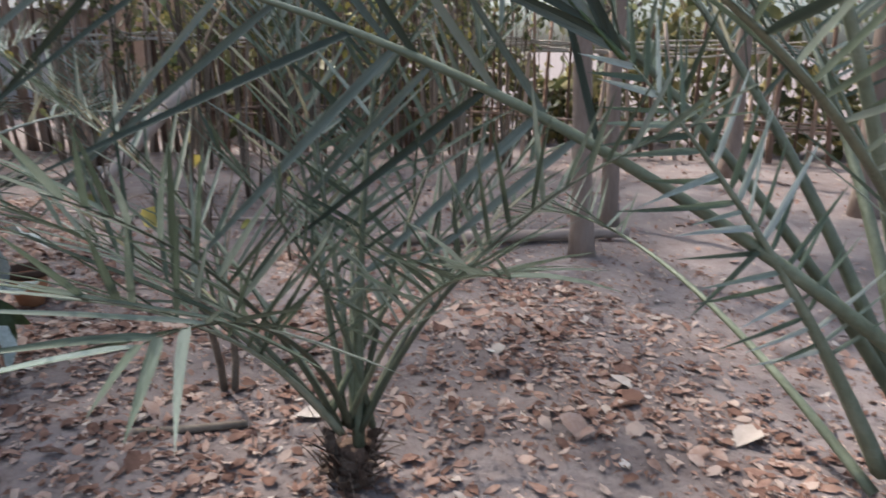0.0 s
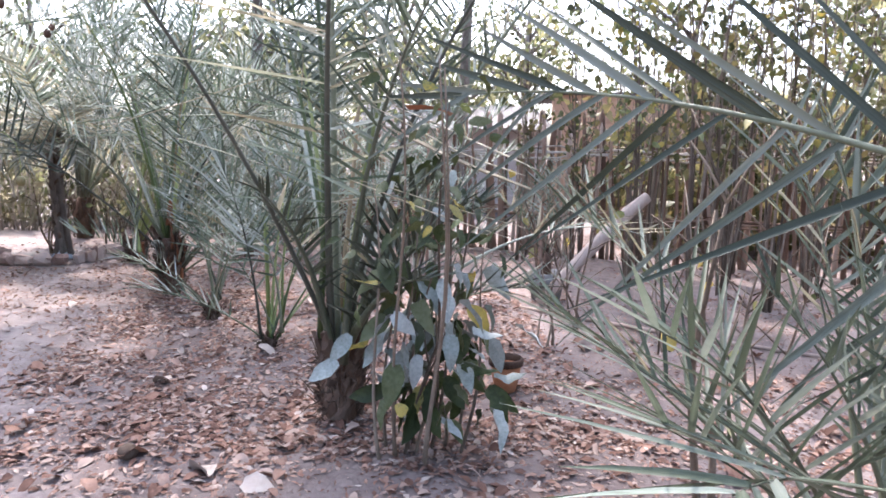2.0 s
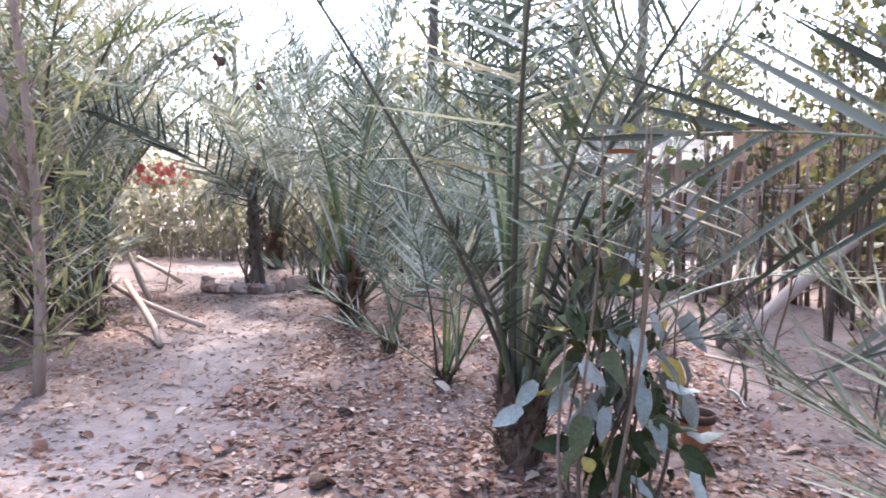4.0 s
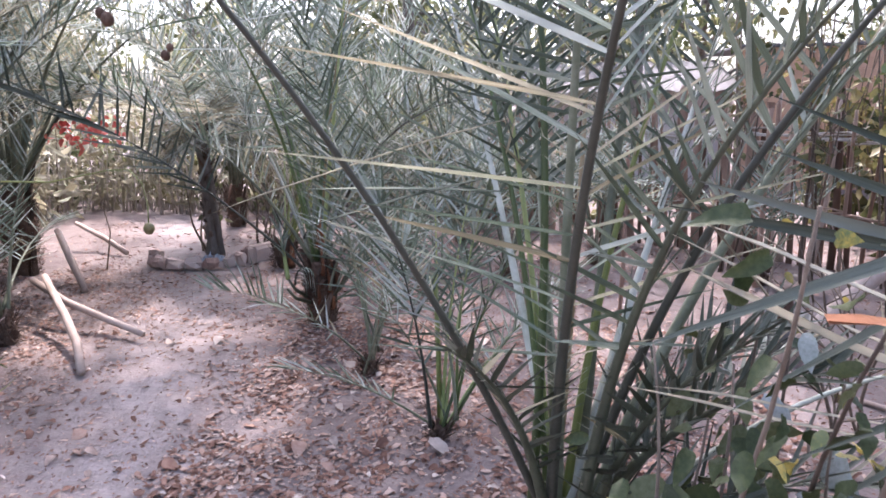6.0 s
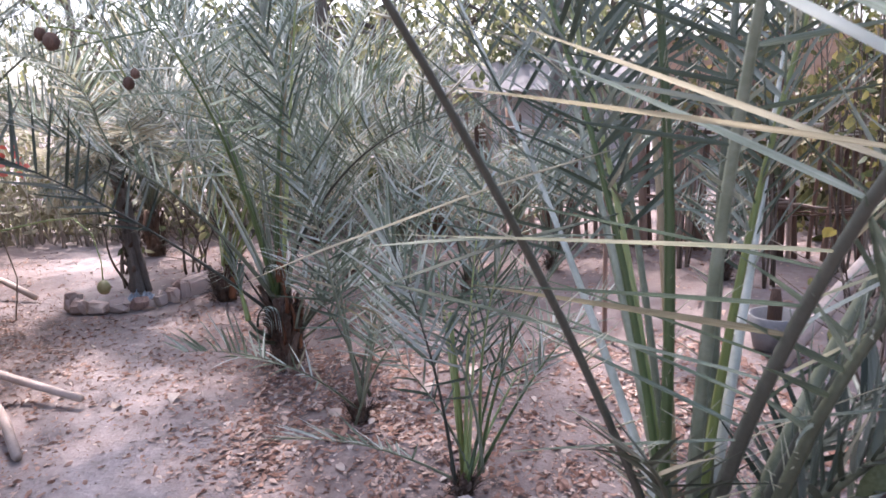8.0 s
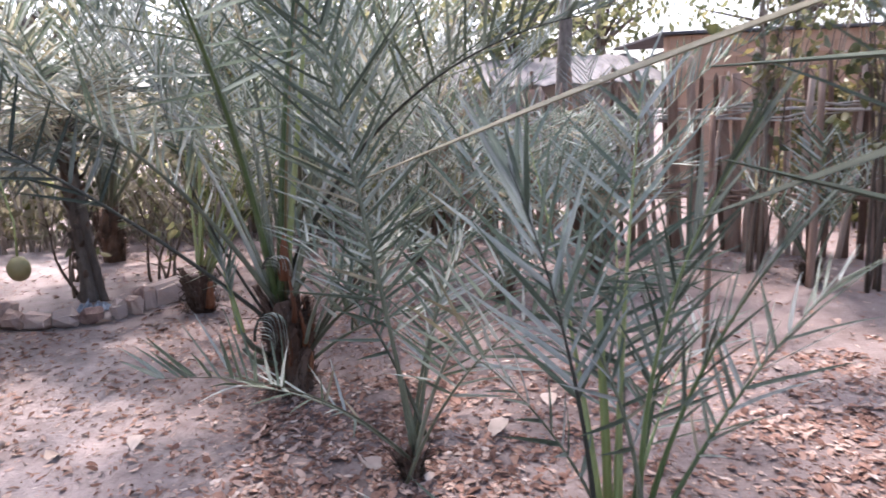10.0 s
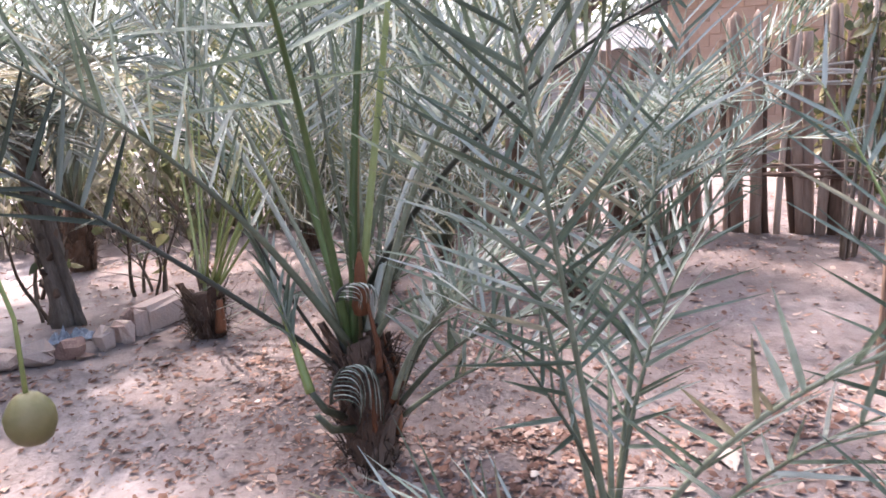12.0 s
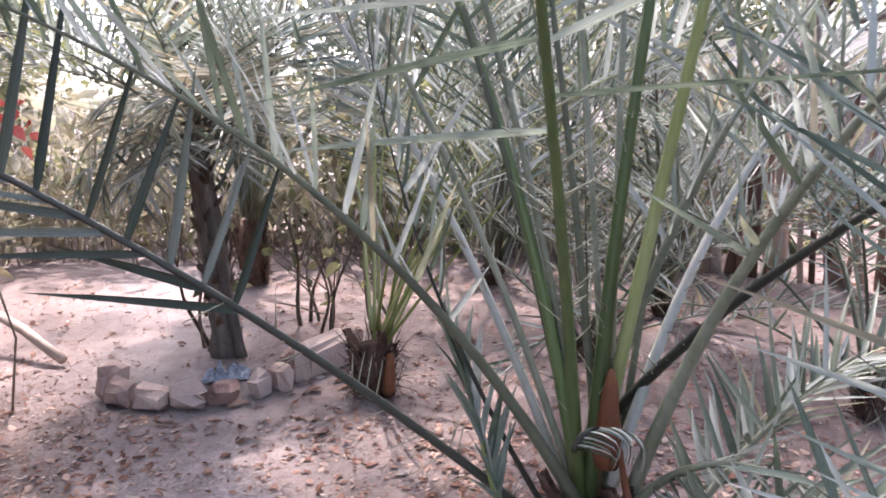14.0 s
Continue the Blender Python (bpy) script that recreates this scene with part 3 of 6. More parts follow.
# the palm with the orange sheath, where the walk ends
palm_b = palm_at((-1.50, 5.08), 0.5, "date palm with shaggy dark foot and orange leaf sheath", [
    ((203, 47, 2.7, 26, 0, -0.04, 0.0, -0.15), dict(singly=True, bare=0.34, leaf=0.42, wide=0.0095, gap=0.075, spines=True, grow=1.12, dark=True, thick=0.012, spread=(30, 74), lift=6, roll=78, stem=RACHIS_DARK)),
    ((166, 71, 1.58, 18, 0, -0.06, 0.03, -0.05), dict(bare=0.42, spines=True, stem=RACHIS_PALE, singly=True, grow=1.6, thick=0.013, gap=0.07)),
    ((258, 75, 1.70, 31, 5, -0.05, 0.02, 0.01), dict(singly=True, bare=0.36, leaf=0.66, wide=0.0075, spines=True, thick=0.017, grow=1.5, gap=0.12, spread=92, lift=6, stem=RACHIS_GREEN)),
    ((11, 85, 2.84, 15, 0, -0.03, 0.01, 0.0), dict(bare=0.42, spines=True, thick=0.019, stem=RACHIS_GREEN)),
    ((20, 86, 2.7, 18, 0, -0.01, 0.05, 0.0), dict(bare=0.45, spines=True, stem=RACHIS_ORANGE, thick=0.015)),
    ((-42, 53, 2.3, 53, -6, -0.02, 0.17, 0.07), dict(singly=True, bare=0.42, leaf=0.50, spines=True, thick=0.014, stem=RACHIS_DARK, gap=0.06, deep_shade=True, spread=62)),
    ((105, 57, 2.47, 31, 5, -0.04, 0.0, -0.01), dict(bare=0.35)),
    ((17, 75, 1.85, 41, -5, -0.05, 0.03, -0.01), dict(bare=0.35, singly=True, leaf=0.36)),
    ((146, 81, 1.67, 23, 0, -0.05, 0.0, 0.01), dict(bare=0.35, grow=1.7, spines=True, thick=0.016, singly=True, gap=0.075, stem=RACHIS_GREEN)),
    ((322, 77, 3.03, 0, 0, -0.01, 0.08, 0.03), dict(bare=0.48, stem=RACHIS_YELLOW, thick=0.017, singly=True, leaf=0.44, gap=0.075)),
    ((25, 72, 1.72, 53, -1, 0.03, 0.02, 0.04), dict(bare=0.42, stem=RACHIS_PALE, grow=1.15, spines=True, thick=0.015)),
    ((195, 63, 0.89, -14, 1, -0.12, -0.01, -0.04), dict(bare=0.4, leaf=0.3, gap=0.07, thick=0.008, grow=1.5, stem=RACHIS_DARK, singly=True)),
    ((125, 84, 3.3, 22, 3, 0.0, 0.05, 0.02), dict(bare=0.34, leaf=0.5, gap=0.068, thick=0.011)),
    ((75, 80, 3.4, 24, 3, 0.02, 0.05, 0.02), dict(bare=0.34, leaf=0.5, gap=0.068, thick=0.011)),
    ((175, 82, 3.3, 28, 3, -0.03, 0.05, 0.02), dict(bare=0.34, leaf=0.5, gap=0.068, thick=0.011)),
    ((165, 80, 3.3, 28, 3, -0.05, 0.05, 0.02), dict(bare=0.38, thick=0.010, leaf=0.5)),
    ((95, 76, 3.3, 30, 5, 0.02, 0.05, 0.02), dict(bare=0.36, thick=0.010, leaf=0.5)),
    ((60, 70, 2.9, 35, -5, 0.04, 0.05, 0.02), dict(bare=0.36, thick=0.010, leaf=0.5)),
    ((185, 74, 2.8, 35, -8, -0.06, 0.02, 0.02), dict(bare=0.36, thick=0.010, leaf=0.5)),
    ((-40, 72, 1.9, 45, 3, 0.05, -0.04, 0.0), dict(bare=0.35)),
    ((200, 62, 1.9, 45, 0, -0.05, -0.02, 0.0), dict(bare=0.35)),
    ((124, 64, 0.58, 8, 0, -0.19, -0.2, -0.1), dict(bare=0.28, leaf=0.2, gap=0.035, wide=0.012, singly=True, lift=60, thick=0.014, spread=40, stem=RACHIS_YELLOW)),
    ((-30, 58, 0.5, 110, 10, 0.06, -0.1, 0.05), dict(bare=0.15, leaf=0.13, gap=0.03, wide=0.004, singly=True, deep_shade=True, lift=-10, thick=0.012)),
    ((-20, 52, 0.75, 50, 0, 0.12, -0.06, -0.25), dict(bare=0.3, leaf=0.24, gap=0.04, wide=0.011, thick=0.012)),
    ((-45, 66, 0.8, 60, 0, 0.1, -0.1, -0.2), dict(bare=0.3, leaf=0.26, gap=0.04, wide=0.008, thick=0.011, singly=True)),
    ((0, 68, 0.95, 55, 10, 0.13, -0.02, -0.2), dict(bare=0.3, leaf=0.28, gap=0.04, wide=0.008, thick=0.011, singly=True)),
    ((-10, 38, 0.8, 50, 0, 0.13, -0.05, -0.3), dict(bare=0.3, leaf=0.26, gap=0.04, wide=0.008, thick=0.010, singly=True)),
    ((35, 50, 0.9, 50, 0, 0.12, 0.05, -0.25), dict(bare=0.3, leaf=0.26, gap=0.04, wide=0.008, thick=0.010)),
    ((20, 62, 0.7, 40, 0, 0.12, 0.02, -0.25), dict(bare=0.3, leaf=0.24, gap=0.04, wide=0.011, thick=0.012)),
], 12, 0.125, 28, thick=0.016)
zs = np.linspace(0, 1, 9)
rng0 = np.random.default_rng(4)
for a, h, ln, w in ((-62, 0.42, 0.26, 0.034), (-40, 0.28, 0.24, 0.03), (-25, 0.14, 0.26, 0.034), (-80, 0.2, 0.2, 0.028), (10, 0.3, 0.22, 0.03)):
    r = np.array([math.cos(radians(a)), math.sin(radians(a)), 0.0])
    way = np.outer(0.118 - 0.02 * zs + 0.015 * np.sin(5 * zs), r) + np.stack([0 * zs, 0 * zs, h + ln * zs], 1)
    part("fibre_strip", Build().tube(way, w * (1 - 0.7 * zs ** 2), 8, 0.4, 0.14, rng0).mesh("fibre_strip", SHEATH), palm_b, "torn rusty fibre on the foot")
for foot_way in (((-0.06, -0.11, 0.20), (-0.13, -0.22, 0.26), (-0.17, -0.27, 0.345)), ((-0.09, -0.09, 0.24), (-0.15, -0.16, 0.31), (-0.19, -0.2, 0.405))):
    part("petiole", Build().tube(foot_way, [0.016, 0.014, 0.011], 7).mesh("petiole", RACHIS), palm_b)


def curled_frond(palm, x, y, z, w, h, n, rng):
    """A young frond rolled into a hook: pale-edged leaflets bow side by side out of a short dark rachis."""
    u = np.linspace(0, 1, 10)
    a = math.pi * (0.98 - 0.72 * u)
    rib = np.stack([x + w * np.cos(a), y - 0.02 * np.sin(a), z + h * np.sin(a)], 1)
    rachis = part("frond", Build().tube(rib, 0.007 * (1.2 - 0.7 * u), 6).mesh("frond", RACHIS_DARK), palm, "young curled frond with pale striped leaflets")
    for i in range(n):
        f = (i + 0.5) / n
        p = np.array([np.interp(f, u, rib[:, c]) for c in range(3)])
        q = np.linspace(0, 1, 7)
        reach, fall = w * (1.5 - 1.0 * f) * rng.uniform(0.9, 1.1), h * (0.75 + 0.75 * f)
        pts = p + np.stack([reach * np.sin(q * 1.9) * (0.95 - 0.12 * q), -0.045 * np.sin(q * 2.6), 0.25 * h * np.sin(q * 2.2) - fall * q ** 2], 1)
        part("leaflet", Build().tube(pts, 0.0042 * (1.1 - 0.8 * q), 5, 0.4).mesh("leaflet", RACHIS_PALE if i % 2 else BLADE_DEEP_SHADE), rachis)


curled_frond(palm_b, -0.035, -0.24, 0.36, 0.085, 0.15, 17, rng0)
curled_frond(palm_b, 0.0, -0.13, 0.70, 0.07, 0.07, 13, rng0)
part("leaf_sheath", Build().tube(np.stack([0.012 + 0.012 * zs, -0.02 + 0 * zs, 0.62 + 0.23 * zs], 1), 0.046 * (1 - 0.8 * zs ** 2.2), 12, 0.7, 0.10, rng0).mesh("leaf_sheath", SHEATH), palm_b, "rusty orange fibrous sheath")

# seedlings between the large palms
palm_at((-0.88, 4.14), 0.08, "slender young date palm with arching grey-green fronds", [
    ((189, 81, 2.25, 0, 0, 0.03, 0.0, 0.02), dict(singly=True, bare=0.28, leaf=0.48, gap=0.058, thick=0.0105, roll=-88, lift=4, spread=58, deep_shade=True)),
    ((227, 51, 1.30, 38, 1, 0.04, -0.01, -0.05), dict(singly=True, bare=0.62, leaf=0.22, gap=0.05, thick=0.006, wide=0.006, lift=62, roll=0, spread=(55, 75), silver_haze=True)),
    ((316, 64, 1.47, 50, 2, -0.02, -0.08, -0.06), dict(singly=True, bare=0.32, leaf=0.30, gap=0.055, thick=0.007, lift=0, roll=35, spread=60)),
    ((153, 70, 1.02, 33, 2, 0.07, -0.01, 0.08), dict(singly=True, bare=0.35, leaf=0.26, thick=0.009)),
    ((117, 75, 1.57, 23, -5, 0.01, 0.00, 0.01), dict(bare=0.3, leaf=0.38, gap=0.065, thick=0.011)),
    ((32, 81, 1.19, 39, -8, 0.00, 0.00, 0.00), dict(singly=True, bare=0.3, leaf=0.3, thick=0.01)),
    ((-60, 66, 1.3, 40, 0, 0.02, -0.02, 0.02), dict(bare=0.3, leaf=0.3, thick=0.01)),
    ((200, 50, 0.8, 40, 0, -0.02, -0.02, 0.02), dict(bare=0.3, leaf=0.24, thick=0.008)),
    ((70, 60, 1.1, 40, 0, 0.02, 0.02, 0.02), dict(bare=0.3, leaf=0.28, thick=0.009)),
    ((50, 74, 1.8, 26, 0, 0.02, 0.02, 0.02), dict(bare=0.32, leaf=0.38, gap=0.06, thick=0.01)),
], 13, 0.05, 8, lift=14, wide=0.0068)
palm_d = palm_at((-0.30, 3.34), 0.08, "young date palm with yellowish petioles and bluish leaflets", [
    ((194, 86, 1.26, 18, 0, -0.04, -0.04, 0.0), dict(singly=True, bare=0.44, leaf=0.37, gap=0.05, thick=0.010, wide=0.0082, spread=(48, 42), roll=-80, lift=10, stem=RACHIS_DARK)),
    ((47, 67, 1.23, 26, 5, 0.02, -0.01, -0.01), dict(singly=True, bare=0.38, leaf=0.28, thick=0.010, stem=RACHIS_GREEN, wide=0.006, deep_shade=True, spread=44)),
    ((316, 91, 1.35, 34, 0, 0.09, 0.03, 0.02), dict(singly=True, bare=0.4, leaf=0.27, gap=0.06, thick=0.010, stem=RACHIS_GREEN, wide=0.006, spread=36, roll=60, deep_shade=True)),
    ((340, 80, 1.2, 30, 0, 0.07, 0.02, 0.0), dict(singly=True, bare=0.4, leaf=0.27, gap=0.06, thick=0.010, stem=RACHIS_GREEN, wide=0.006, spread=36, deep_shade=True)),
    ((55, 42, 1.1, 27, -7, 0.02, 0.06, -0.05), dict(singly=True, bare=0.4, leaf=0.3, gap=0.05, thick=0.008, stem=RACHIS_GREEN)),
    ((10, 62, 1.1, 25, 0, 0.05, 0.0, -0.02), dict(singly=True, bare=0.36, leaf=0.3, gap=0.05, thick=0.009, stem=RACHIS_GREEN)),
    ((200, 40, 0.85, 30, 0, -0.03, -0.02, 0.0), dict(singly=True, bare=0.3, leaf=0.26, gap=0.045, thick=0.007)),
    ((161, 89, 1.06, 46, 3, 0.09, -0.02, 0.04), dict(singly=True, bare=0.35, leaf=0.28, thick=0.01)),
    ((70, 73, 1.24, 24, 9, 0.02, 0.00, -0.01), dict(bare=0.35, leaf=0.3, thick=0.011, stem=RACHIS_YELLOW)),
    ((171, 71, 0.80, 33, 2, 0.03, 0.01, 0.04), dict(bare=0.35, leaf=0.22, thick=0.008)),
    ((100, 72, 1.5, 22, 0, 0.0, 0.02, 0.0), dict(singly=True, bare=0.36, leaf=0.34, gap=0.07, thick=0.012, stem=RACHIS_YELLOW)),
    ((60, 84, 1.5, 20, 0, 0.01, 0.01, 0.0), dict(bare=0.4, leaf=0.32, gap=0.06, thick=0.012, stem=RACHIS_YELLOW)),
], 14, 0.045, 8, lift=14, wide=0.0068)
part("petiole", Build().tube([(0.0, 0.02, 0.05), (-0.005, 0.035, 0.45), (-0.02, 0.05, 0.88)], [0.021, 0.018, 0.014], 8, 0.75, 0.04, np.random.default_rng(8)).mesh("petiole", RACHIS_YELLOW), palm_d, "cut yellowish petiole stub")

# the sprawling palm beside the start, whose fronds arch across the view
palm_r = palm_at((3.02, -0.88), 0.2, "large sprawling date palm with long arching grey-green fronds", [
    # this frond's backlit darkness comes from the leaflet colour
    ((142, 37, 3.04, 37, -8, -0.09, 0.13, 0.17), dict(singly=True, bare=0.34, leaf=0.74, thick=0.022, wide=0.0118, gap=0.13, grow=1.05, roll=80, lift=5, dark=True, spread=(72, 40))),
    ((148, 60, 2.2, 30, 0, -0.13, 0.21, -0.11), dict(singly=True, bare=0.3, leaf=0.24, thick=0.022, wide=0.008, gap=0.045, grow=0.62, spread=72, roll=80, lift=8, deep_shade=False)),
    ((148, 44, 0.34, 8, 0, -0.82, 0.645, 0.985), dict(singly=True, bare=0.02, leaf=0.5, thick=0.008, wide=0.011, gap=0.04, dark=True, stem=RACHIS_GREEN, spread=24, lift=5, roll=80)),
    ((81, 33, 2.18, 58, -7, -0.15, 0.21, -0.17), dict(singly=True, bare=0.55, leaf=0.3, thick=0.014)),
    ((182, 50, 2.13, 40, -6, -0.07, 0.08, 0.07), dict(bare=0.4, leaf=0.38, thick=0.016)),
    ((125, 55, 2.6, 35, 0, -0.08, 0.19, 0.05), dict(bare=0.4, leaf=0.42)),
    ((100, 62, 2.4, 30, 0, -0.08, 0.19, 0.05), dict(bare=0.4, leaf=0.42)),
    ((60, 60, 2.4, 35, 0, -0.05, 0.19, 0.05), dict(bare=0.4, leaf=0.42)),
    ((160, 70, 2.5, 25, 0, -0.1, 0.16, 0.05), dict(bare=0.42, leaf=0.42)),
    ((20, 60, 2.3, 35, 0, -0.05, 0.16, 0.05), dict(bare=0.4)),
    ((-40, 60, 2.3, 35, 0, -0.05, 0.12, 0.05), dict(bare=0.4)),
    ((-100, 60, 2.2, 35, 0, -0.1, 0.12, 0.05), dict(bare=0.4)),
], 15, 0.2, 18, deep_shade=True)
palm_at((1.74, 0.26), 0.12, "small young date palm with a dark foot in leaf litter", [
    ((34, 89, 1.42, 27, 0, 0.02, -0.01, 0.00), dict(singly=True, bare=0.35, leaf=0.3, thick=0.016)),
    ((219, 60, 1.04, 58, -2, 0.00, 0.0, 0.06), dict(singly=True, bare=0.58, leaf=0.46, thick=0.010, wide=0.0095, gap=0.05, roll=0, spread=58, lift=6)),
    ((175, 79, 0.93, 35, 0, 0.06, -0.02, 0.05), dict(singly=True, bare=0.3, leaf=0.28, thick=0.01)),
    ((-25, 67, 0.96, 37, -2, -0.05, 0.04, 0.08), dict(singly=True, bare=0.3, leaf=0.28, thick=0.01)),
    ((-94, 56, 1.21, 44, -17, 0.00, 0.01, 0.07), dict(singly=True, bare=0.35, leaf=0.24, thick=0.009, gap=0.04)),
    ((103, 83, 1.31, 18, -5, 0.02, -0.01, 0.02), dict(bare=0.35, leaf=0.3, thick=0.012)),
    ((60, 60, 1.1, 40, 0, 0.02, 0.02, 0.05), dict(bare=0.3, leaf=0.28, thick=0.01)),
    ((10, 55, 1.0, 45, 0, 0.03, 0.0, 0.05), dict(bare=0.3, leaf=0.26, thick=0.01)),
    ((140, 55, 1.0, 45, 0, -0.03, 0.02, 0.05), dict(bare=0.3, leaf=0.26, thick=0.01)),
    ((200, 65, 1.1, 40, 0, -0.03, 0.0, 0.05), dict(bare=0.35, leaf=0.3, thick=0.01)),
    ((205, 55, 1.0, 35, 0, -0.03, 0.0, 0.05), dict(bare=0.35, leaf=0.36, thick=0.01, singly=True, gap=0.07)),
    ((165, 56, 1.1, 32, 0, -0.03, 0.02, 0.05), dict(bare=0.35, leaf=0.4, thick=0.01, singly=True, gap=0.07)),
    ((130, 62, 1.35, 40, 0, -0.02, 0.03, 0.05), dict(bare=0.35, leaf=0.36, thick=0.01)),
    ((85, 74, 1.45, 30, 0, 0.0, 0.03, 0.05), dict(bare=0.35, leaf=0.36, thick=0.01)),
    ((-5, 78, 1.35, 30, 0, 0.02, 0.0, 0.05), dict(bare=0.35, leaf=0.34, thick=0.01)),
    ((-50, 66, 1.25, 45, 0, 0.02, -0.02, 0.05), dict(bare=0.35, leaf=0.3, thick=0.01)),
], 16, 0.075, 10, deep_shade=True)

def strap(palm, pts, wide, mat, label=""):
    """One long loose leaflet, folded along its middle and tapered to both ends."""
    p = np.asarray(pts, float)
    u = np.linspace(0, 1, 12)
    k = np.linspace(0, 1, len(p))
    c = np.stack([np.interp(u, k, p[:, a]) for a in range(3)], 1)
    c[1:-1] = 0.25 * c[:-2] + 0.5 * c[1:-1] + 0.25 * c[2:]
    t = np.gradient(c, axis=0)
    t /= np.linalg.norm(t, axis=1)[:, None]
    side = np.cross(t, [0.25, -0.3, 0.92])
    side /= np.linalg.norm(side, axis=1)[:, None]
    up = np.cross(side, t)
    w = (wide * 0.5 * np.minimum(1, 3.2 * (1 - u) + 0.08) * np.minimum(1, 0.35 + 3 * u))[:, None]
    v = np.stack([c - side * w + up * w * 0.5, c, c + side * w + up * w * 0.5, c - up * 0.0012], 1).reshape(-1, 3)
    f = [[4 * i + a, 4 * i + b, 4 * i + 4 + b, 4 * i + 4 + a] for i in range(11) for a, b in ((0, 1), (1, 2), (2, 3), (3, 0))]
    part("leaflet", mesh_of("leaflet", v - np.array(palm.location), f, mat), palm, label)


# long dry leaflets that hang loose from the arching fronds over the shrub
for way, wide in ((((0.84, 1.58, 1.16), (0.74, 1.55, 1.25), (0.62, 1.53, 1.40), (0.43, 1.34, 1.60)), 0.012),
                  (((1.10, 1.42, 1.14), (0.86, 1.36, 1.22), (0.66, 1.38, 1.31), (0.51, 1.41, 1.385)), 0.034),
                  (((1.12, 1.50, 1.22), (0.88, 1.52, 1.32), (0.70, 1.52, 1.40), (0.55, 1.50, 1.46)), 0.02),
                  (((1.05, 1.36, 1.20), (0.82, 1.36, 1.27), (0.62, 1.40, 1.38), (0.48, 1.42, 1.45)), 0.012),
                  (((1.05, 1.62, 0.93), (0.71, 1.46, 1.05), (0.55, 1.37, 1.12), (0.39, 1.27, 1.19)), 0.011),
                  (((1.10, 1.58, 0.98), (0.75, 1.45, 1.08), (0.58, 1.37, 1.14), (0.44, 1.30, 1.18)), 0.009)):
    strap(palm_r, way, wide, STRAW, "long straw-coloured dead leaflet")
for way in (((0.12, 2.13, 1.44), (-0.2, 2.15, 1.445), (-0.56, 2.16, 1.44)), ((0.12, 2.10, 1.50), (-0.2, 2.14, 1.42), (-0.58, 2.16, 1.305)), ((0.1, 2.1, 1.17), (-0.25, 2.14, 1.27), (-0.545, 2.16, 1.36))):
    strap(palm_a, way, 0.017, BLADE_DEEP_SHADE)
strap(palm_a, ((0.12, 2.12, 1.66), (-0.15, 2.15, 1.59), (-0.43, 2.16, 1.50), (-0.66, 2.16, 1.43), (-0.86, 2.16, 1.36)), 0.012, BLADE_DRY)

